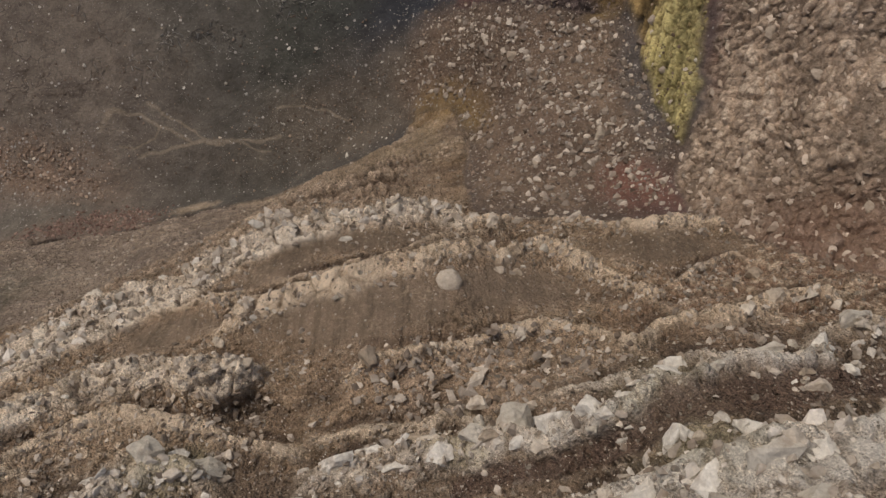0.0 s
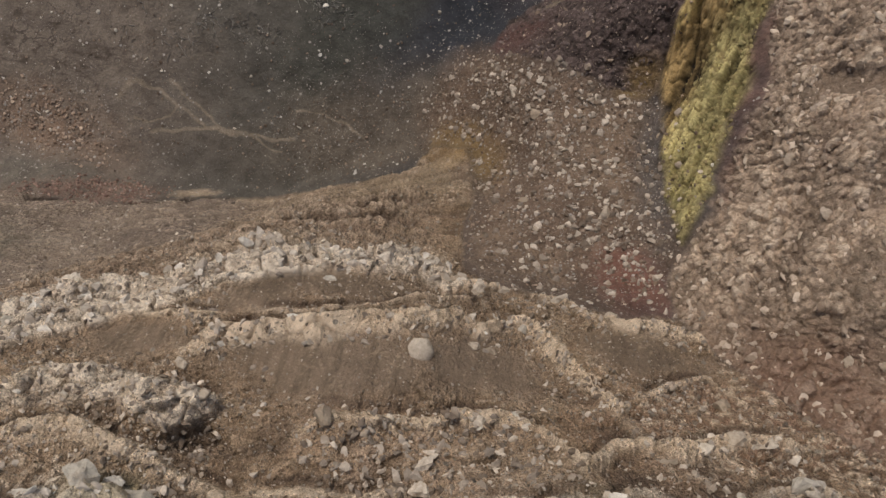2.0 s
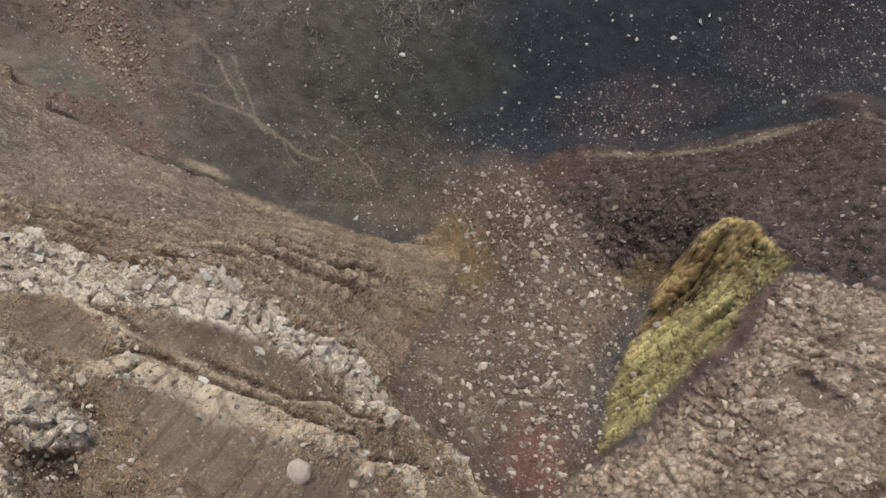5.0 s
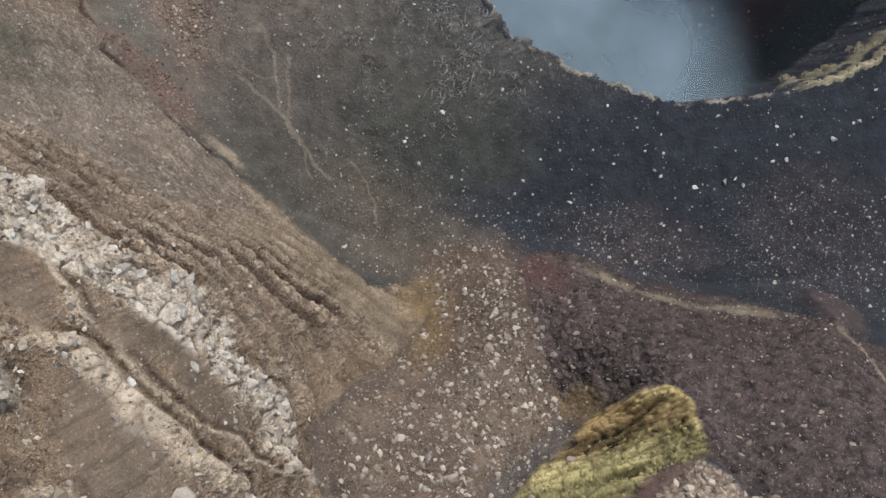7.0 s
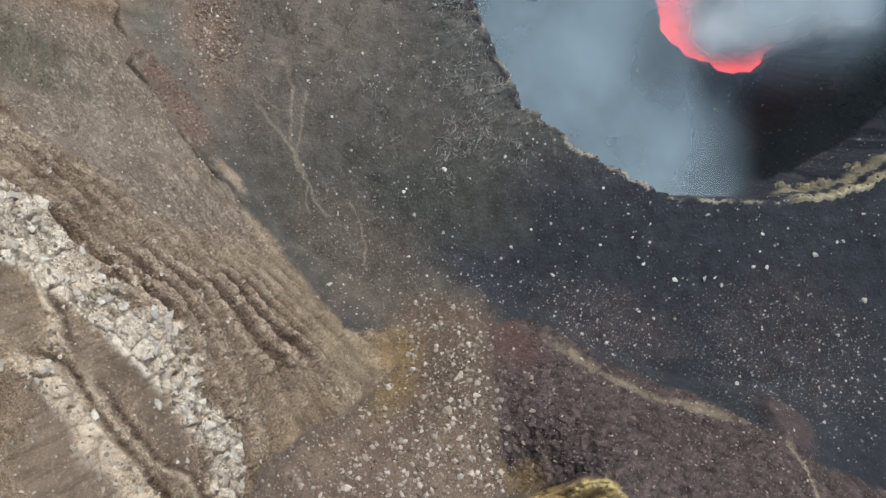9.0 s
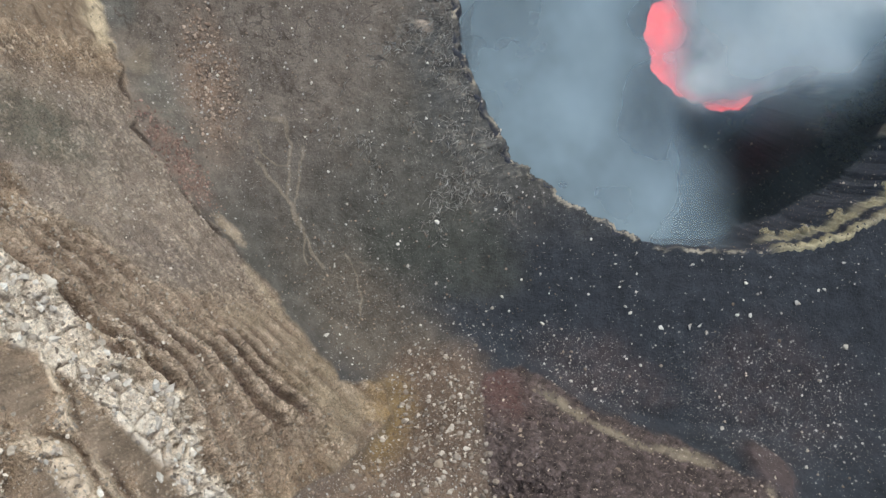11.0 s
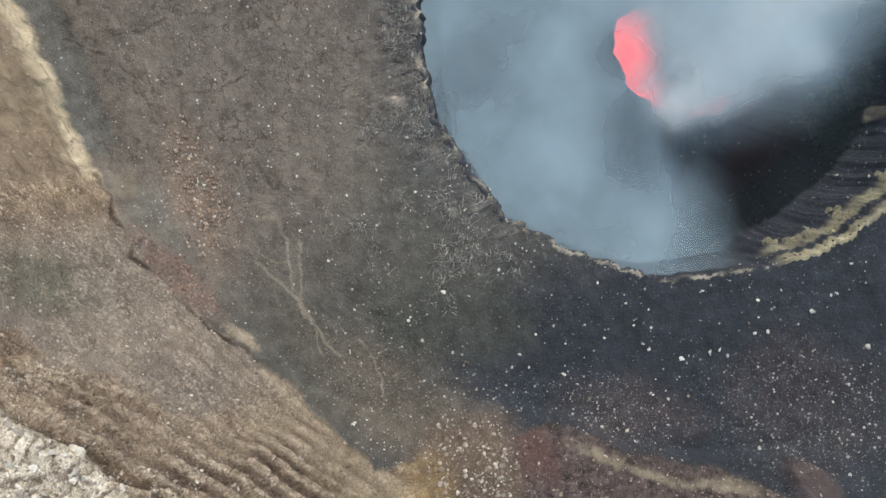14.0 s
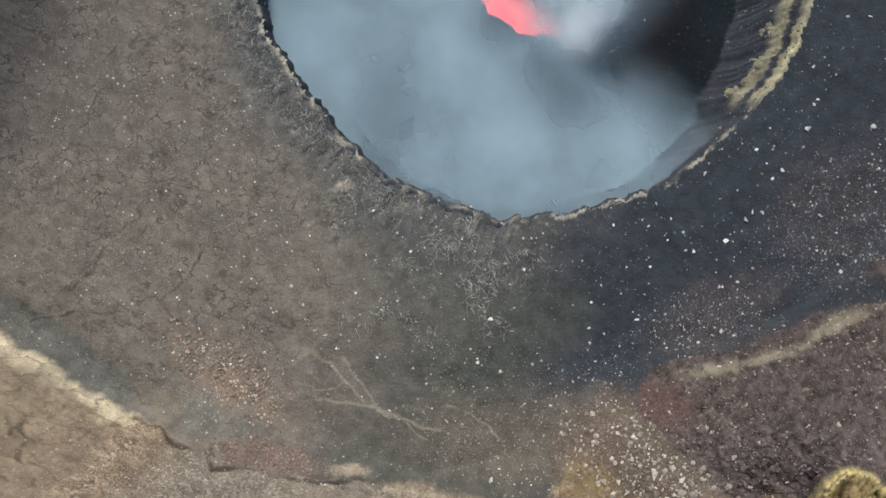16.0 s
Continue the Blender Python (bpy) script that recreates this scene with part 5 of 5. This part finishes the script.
x, y, s = scatter(420, 39, (-16, 24, -28, -12), lambda x, y: blob(x, y, 3, -20, 16, 5, 6), 0.4, 2.6, 2.6)
rubble("pile_rubble", x, y, s, PALE_BITS, 76, "pinkish pale rocks piled on the middle bench", shapes=BLOCKY)
x, y, s = scatter(420, 49, (48, 68, 25, 97), lambda x, y: on(SULPHUR_LINE, 0.4)(x, y) * ramp(x + 0.16 * (70 - y), 55, 62), 0.5, 2.0, 1.8)
rubble("sulphur_crust", x, y, s, SULPHUR_BITS, 74, "yellowish green knobs of sulphur crust on the rock face", "sulphur crust", -0.16)
x, y, s = scatter(1500, 50, (-170, -30, -30, 30), lambda x, y: (within(x, y, CLIFF_LINE) > 0.5) * ramp(y - spur_line(x), -1, 2) * (0.25 + 0.75 * ramp(fbm(x, y, 9, 3, 7), -0.1, 0.4)), 0.25, 1.5, 3.2)
rubble("slope_rubble", x, y, s, PALE_BITS, 75, "grey-brown stones strewn on the slope above the crevice", shapes=BLOCKY)
x, y, s = scatter(800, 46, (-182, -118, 8, 50), lambda x, y: blob(x, y, -149, 29, 22, 8.5, -14, 0.7), 0.3, 1.9, 3.6)
rubble("orange_rubble", x, y, s, ORANGE_BITS, 71, "orange-brown stones strewn below the western wall")
x, y, s = scatter(700, 47, (-146, -92, 2, 20), lambda x, y: blob(x, y, -120, 9, 20, 4, 8, 0.5), 0.35, 1.5, 2.6)
rubble("red_rubble", x, y, s, RED_BITS, 72, "reddish scoria stones beside the long crevice")
x, y, s = scatter(520, 48, (-2, 60, 8, 84), lambda x, y: 1 - ramp(line_distance(x, y, FORMS["gully_bed"]), 2, 8), 0.5, 2.4, 2.8)
rubble("gully_bed_rubble", x, y, s, PALE_BITS, 73, "whitish blocks gathered along the bed of the talus gully", shapes=BLOCKY)
crest = np.array(densify(FORMS["dark_edge"][2:], 0.8))
pick = np.random.default_rng(63).normal(0, 1, (len(crest), 2))
rubble("crest_rubble", crest[:, 0] + 1.1 * pick[:, 0], crest[:, 1] + 1.1 * pick[:, 1], 0.4 + 0.5 * np.abs(pick[:, 0] * pick[:, 1]), TAN_BITS, 64, "tan broken stones along the crest of the dark ridge", shapes=BLOCKY)


# ---------------------------------------------------------------- blocks that can be told apart
def ledge_spot(name, rng, depth):
    line = BENCHES.get(name) or MINOR[name]
    px = rng.uniform(line[0][0], line[-1][0])
    return px, float(np.interp(px, [p[0] for p in line], [p[1] for p in line])) - rng.uniform(-0.9, depth)


def ledge_blocks(name, number, lo, hi, share_white, depth):
    for _ in range(number):
        px, py = ledge_spot(name, rock_rng, depth)
        size = lo + (hi - lo) * rock_rng.random() ** 2.6
        stone("stone", px, py, size, WHITE if rock_rng.random() < share_white else PALE, terraced_cliff, 1.0, 0.24, turn=rock_rng.uniform(-35, 55), shapes=CHIPPED if size > 1.5 else BLOCKY)


def ledge_rubble(name, label, mat, seed, runs):
    """Broken joint blocks along the ledges, too many to count."""
    rng = random.Random(seed)
    spots = []
    for ledge, number, lo, hi, depth in runs:
        for _ in range(number):
            spots.append((*ledge_spot(ledge, rng, depth), lo + (hi - lo) * rng.random() ** 3.2))
    a = np.array(spots)
    a = a[line_distance(a[:, 0], a[:, 1], DARK_SEAM) > 1.3]
    rubble(name, a[:, 0], a[:, 1], a[:, 2], mat, seed, label, "rubble", 0.06, BLOCKY)


ledge_blocks("white_crown", 70, 1.0, 4.6, 0.8, 6.0)
ledge_blocks("white_face", 84, 0.9, 3.8, 0.6, 2.4)
ledge_blocks("white_west", 26, 1.0, 3.8, 0.6, 3.0)
ledge_blocks("ledge_west", 20, 1.0, 3.4, 0.2, 2.6)
ledge_blocks("ledge_mid_east", 34, 0.9, 3.2, 0.2, 3.0)
ledge_blocks("brink_mid", 34, 1.0, 3.2, 0.3, 3.8)
ledge_blocks("brink_low", 34, 1.2, 4.2, 0.35, 5.0)
ledge_rubble("bleached_ledge_rubble", "whitish angular blocks broken from the high ledges", WHITE_BITS, 61, (("white_crown", 480, 0.4, 2.6, 7.0), ("white_face", 460, 0.4, 2.2, 2.8), ("white_west", 130, 0.5, 2.6, 4.0)))
ledge_rubble("pale_ledge_rubble", "pale brown angular blocks broken from the lower ledges", PALE_BITS, 62, (("brink_low", 260, 0.5, 2.4, 6.0), ("brink_mid", 240, 0.4, 2.0, 4.0), ("brink_east", 160, 0.4, 1.8, 3.0), ("ledge_mid_east", 260, 0.4, 2.0, 4.0), ("ledge_west", 130, 0.3, 1.5, 3.0), ("ledge_west_high", 130, 0.3, 1.5, 3.0), ("ledge_red", 80, 0.4, 1.8, 3.0)))
x, y, s = scatter(330, 41, (-98, 8, -28, 9), lambda x, y: ramp(within(x, y, PALE_BAND), 0, 1), 0.9, 4.0, 1.8)
rubble("pale_block_field", x, y, s, WHITE_BITS, 8, "field of large pale jointed lava blocks", "rock field", 0.0, BLOCKY)
for n, seed, parent, box, weight, lo, hi, mat in (
        (150, 42, talus_gully, (-10, 58, 8, 84), on(TALUS_LINE, 2), 1.2, 3.0, PALE),
        (90, 43, rocky_ridge, (54, 100, 0, 92), on(RIDGE_LINE, 1), 1.2, 3.4, TAN),
        (120, 44, scoria_ridge, (6, 100, 70, 162), on(DARK_LINE, 1), 1.0, 2.6, BROWN),
        (100, 45, ground, (-200, 90, 26, 240), lambda x, y: (pit_inset(x, y) < -4) * (within(x, y, CLIFF_LINE) < -2) * (within(x, y, DARK_LINE) < -2) * (within(x, y, RIDGE_LINE) < -1) * 0.6, 0.8, 1.9, WHITE)):
    for px, py, size in zip(*scatter(n, seed, box, weight, lo, hi, 2.2)):
        stone("stone", px, py, size, mat, parent, 0.85, shapes=ROUND if mat is WHITE else BLOCKY)

# ---------------------------------------------------------------- single boulders
tagged(stone("boulder", 1, -6, 4.7, PALE, k=32, sink=0.12, squash=0.7), "large rounded pale boulder resting on an ash bench", "boulder")
for px, py, size in ((-12, -18.3, 5.0), (5, -20.3, 3.6), (5.4, -22.6, 3.4), (38, -11, 2.4)):
    tagged(stone("boulder", px, py, size, PALE, shapes=CHIPPED), "angular pale block fallen onto an ash bench", "boulder", "blocks on the benches")
for px, py, size in ((40.5, 29.5, 4.4), (20.8, 56.8, 5.0), (13.5, 65, 4.8), (52, 16, 3.6)):
    tagged(stone("boulder", px, py, size, PALE, squash=0.6, shapes=CHIPPED), "large pale block lying in the talus gully", "boulder", "blocks in the gully")
for px, py, size in ((-6.4, -30.3, 5.0), (-14.4, -30.7, 6.0), (-0.3, -29.2, 4.4), (5.0, -27.0, 4.6), (10.4, -24.6, 6.4), (15.4, -23.4, 4.8), (19.4, -21.8, 4.4), (23.0, -19.8, 4.6), (28.1, -17.4, 5.2), (33.9, -16.0, 3.8), (40.2, -14.8, 4.0), (49.5, -14.0, 4.2),
                     (21.8, -26.8, 6.4), (27.2, -23.2, 5.4), (31.6, -21.0, 5.4), (36.0, -19.6, 6.4), (41.5, -18.8, 5.0), (57.3, -12.3, 5.6), (-41.4, -31.1, 6.0), (-33.6, -32.0, 5.8), (-49.0, -33.0, 5.0)):
    tagged(stone("outcrop", px, py, size, WHITE, sink=0.46, turn=rock_rng.uniform(-5, 45), shapes=CRAGGY), "craggy whitish lava outcrop standing out of a ledge", "outcrop", "outcrops on the high ledges")
for px, py, size in ((-33.9, 4.0, 3.6), (-24.3, 5.2, 4.4), (-11.0, 6.3, 6.0), (-4.0, 7.2, 4.6), (5.6, 5.6, 4.6), (9.6, 4.4, 5.2), (16.0, 5.0, 4.0), (28.8, 5.2, 4.2), (38.0, 4.8, 4.6), (-64.0, -12.6, 5.0), (-55.5, -9.2, 5.2), (-48.0, -6.0, 4.4), (-76.0, -13.6, 5.4), (51.4, -9.3, 4.0), (56.0, -8.8, 3.8), (53.1, -5.5, 3.4), (-44.5, -22.2, 5.0), (-34.5, -21.8, 4.4)):
    tagged(stone("outcrop", px, py, size, PALE, sink=0.44, turn=rock_rng.uniform(-10, 50), shapes=CRAGGY), "craggy pale brown lava block wedged in the bench edge", "outcrop", "outcrops on the benches")
for px, py, size in ((0, 179, 2.2), (15.5, 196, 2.4), (31.4, 211.4, 3.0), (18.3, 157, 2.6), (22.5, 167.8, 2.9), (24, 172, 2.4), (55.7, 222, 3.4), (-58, 91, 2.4), (-34, 33, 3.0), (-16.7, 97.5, 2.0), (27.4, 173.2, 2.4), (28.3, 191.8, 2.0), (30.1, 221.6, 1.8), (24.3, 235.9, 1.6), (7.6, 148, 1.8), (4.3, 147.1, 1.6),
                     (-12.9, 150.7, 1.3), (-5.8, 156.8, 1.2), (-2.7, 113.5, 2.3), (-51, 98.8, 2.0), (-35.2, 80.7, 1.7), (-32, 64.6, 1.8), (-58.6, 45.7, 2.0), (-18.6, 40.6, 1.6), (37.9, 263.3, 1.8), (29.5, 259.9, 1.8)):
    tagged(stone("boulder", px, py, size, WHITE, shapes=BLOCKY), "whitish boulder lying on the black crater floor", "boulder", "boulders on the crater floor")
for px, py, size in ((-95.4, 97.4, 1.2), (-78.4, 87.7, 1.4), (-115, 95.9, 1.1), (-152.5, 31.8, 2.4), (-149.6, 33.0, 1.9), (-149.5, 52, 1.4), (-117.9, 59.1, 1.8), (-111.7, 55.9, 1.5), (-81.6, 40.8, 1.4), (-146.5, 26.5, 1.8), (-157.0, 36.0, 1.6), (-136.0, 36.5, 1.5)):
    tagged(stone("boulder", px, py, size, PALE, shapes=BLOCKY), "pale brown boulder lying on the crater ash", "boulder", "boulders on the brown ash")


# ---------------------------------------------------------------- dead brush round the pit
def brush(name, number, seed, weight, box, label):
    """Bleached dead stems lying in tangles on the ash, each a thin bent three-sided rod."""
    rng = np.random.default_rng(seed)
    xs, ys, _ = scatter(number, seed, box, weight, 0.0, 1.0)
    vs, fs, base = [], [], 0
    for cx, cy in zip(xs, ys):
        ang = math.atan2(cy - VENT[1], cx - VENT[0]) + rng.normal(0.5, 0.8)
        length, bend, thick = 1.0 + 3.4 * rng.uniform() ** 1.6, rng.normal(0, 0.5), rng.uniform(0.11, 0.24)
        px, py = cx, cy
        pts = []
        for k in range(5):
            pts.append((px, py))
            px, py, ang = px + math.cos(ang) * length / 4, py + math.sin(ang) * length / 4, ang + bend * 0.5
        pts = np.array(pts)
        spine = surface(pts[:, 0], pts[:, 1])
        spine[:, 2] += 0.10 + 0.5 * np.array([0, 0.5, 0.8, 0.6, 0.2]) * rng.uniform(0, 1)
        for k, c in enumerate(spine):
            w = thick * (1 - 0.18 * k)
            side = np.array((-math.sin(ang), math.cos(ang), 0)) * w
            vs += [c - side, c + side, c + np.array((0, 0, 1.4 * w))]
        for k in range(4):
            o = base + 3 * k
            fs += [(o + q, o + (q + 1) % 3, o + 3 + (q + 1) % 3, o + 3 + q) for q in range(3)]
        base += 15
    return tagged(mesh_object(name, np.array(vs), np.array(fs), STEMS, False), label, "brush", kind="stuff")


def rim_brush(x, y):
    inset = pit_inset(x, y)
    return (inset < -1.2) * ramp(inset, -24, -2) ** 1.5 * ramp(-x, 56, 110) * (0.25 + 0.75 * ramp(fbm(x, y, 9, 3, 95), -0.2, 0.3))


brush("rim_brush", 7000, 96, rim_brush, (-240, -40, 110, 230), "bleached dead brush tangled along the brink of the pit")
brush("floor_brush", 1500, 97, lambda x, y: (pit_inset(x, y) < -12) * ramp(pit_inset(x, y), -70, -25) * ramp(-x, 40, 70) * (1 - ramp(-x, 120, 150)) * ramp(fbm(x, y, 11, 3, 98), 0.05, 0.35), (-150, -40, 55, 125), "sparse grey dead stems scattered on the dark ash")


# ---------------------------------------------------------------- stones and shrubs in the pit
def pit_stones():
    rng = np.random.default_rng(77)
    wall = PIT["wall"][20:88].reshape(-1, 3)
    pick = wall[rng.integers(0, len(wall), 900)]
    pick = pick[(pick[:, 0] > -90) & (pick[:, 1] < 345)][:420]
    vs, fs, base = [], [], 0
    for c in pick:
        co, tri = ARRAYS[rng.integers(len(BLOCKY) + len(ROUND))]
        size = 0.5 + 1.8 * rng.uniform() ** 3
        vs.append(co * size + c)
        fs.append(tri + base)
        base += len(co)
    tagged(mesh_object("pit_rubble", np.concatenate(vs), np.concatenate(fs), PALE_BITS, False), "pale stones lodged on the dark pit walls", "rubble", kind="stuff")


pit_stones()


def shrub_mesh(seed):
    """A low dry bush: short twigs with many small leaves."""
    rng = random.Random(seed)
    v, f = [], []
    for _ in range(170):
        a, r = rng.uniform(0, 2 * math.pi), rng.random() ** 0.6
        c = Vector((math.cos(a) * r, math.sin(a) * r, (1 - r * r) * rng.uniform(0.2, 0.75)))
        d = Vector((rng.gauss(0, 1), rng.gauss(0, 1), rng.gauss(0, 1))).normalized() * 0.2
        e = d.cross(Vector((rng.gauss(0, 1), rng.gauss(0, 1), rng.gauss(0, 1)))).normalized() * 0.1
        n = len(v)
        v += [c - d, c + e, c + d, c - e]
        f += [(n, n + 1, n + 2, n + 3)]
    return np.array([tuple(p) for p in v]), np.array(f)


def twig_mesh(seed):
    """A few crooked stems from one root."""
    rng = random.Random(seed)
    v, f = [], []
    for _ in range(7):
        a, r = rng.uniform(0, 2 * math.pi), rng.uniform(0.4, 0.8)
        tip, side = Vector((math.cos(a) * r, math.sin(a) * r, rng.uniform(0.25, 0.6))), Vector((-math.sin(a), math.cos(a), 0)) * 0.035
        up, n = Vector((0, 0, 0.05)), len(v)
        v += [-side, side, up, tip - side * 0.3, tip + side * 0.3, tip + up * 0.4]
        f += [(n, n + 1, n + 4, n + 3), (n + 1, n + 2, n + 5, n + 4), (n + 2, n, n + 3, n + 5)]
    return np.array([tuple(p) for p in v]), np.array(f)


def shrubs():
    rng = random.Random(91)
    wall, east = PIT["wall"], PIT["east"]
    first = {}
    cols = np.where(east > 0.6)[0]
    spots = []
    for _ in range(2600):
        k, q = rng.randrange(8, 60), int(rng.choice(list(cols)))
        c = wall[k, q]
        on_bench = -92 < c[2] < -70 and 292 < c[1] < 340 and c[0] > -36
        on_band = -34 < c[2] < -14 and 212 < c[1] < 300
        if on_bench and len([1 for b in spots if b[1]]) < 84:
            spots.append((c, True))
        elif on_band and len([1 for b in spots if not b[1]]) < 34:
            spots.append((c, False))
    for c, bench in spots:
        kind = rng.randrange(3)
        m = pose(c[0], c[1], c[2] - 0.1, 0, 0, rng.uniform(0, 360)) @ Matrix.Scale(rng.uniform(1.8, 4.0) if bench else rng.uniform(1.0, 2.4), 4)
        if kind not in first:
            ob = new("shrub")
            mesh_object("stems", *twig_mesh(60 + kind), TWIG, False, parent=ob)
            mesh_object("foliage", *shrub_mesh(40 + kind), GRASS, False, parent=ob)
            tagged(ob, "dry yellowish green shrub growing on the sunlit pit ledge", "shrub", "shrubs on the pit ledges")
            first[kind] = ob
            ob.matrix_world = m
        else:
            src = first[kind]
            ob = copy_thing(src, Matrix())
            ob.matrix_world = m


shrubs()
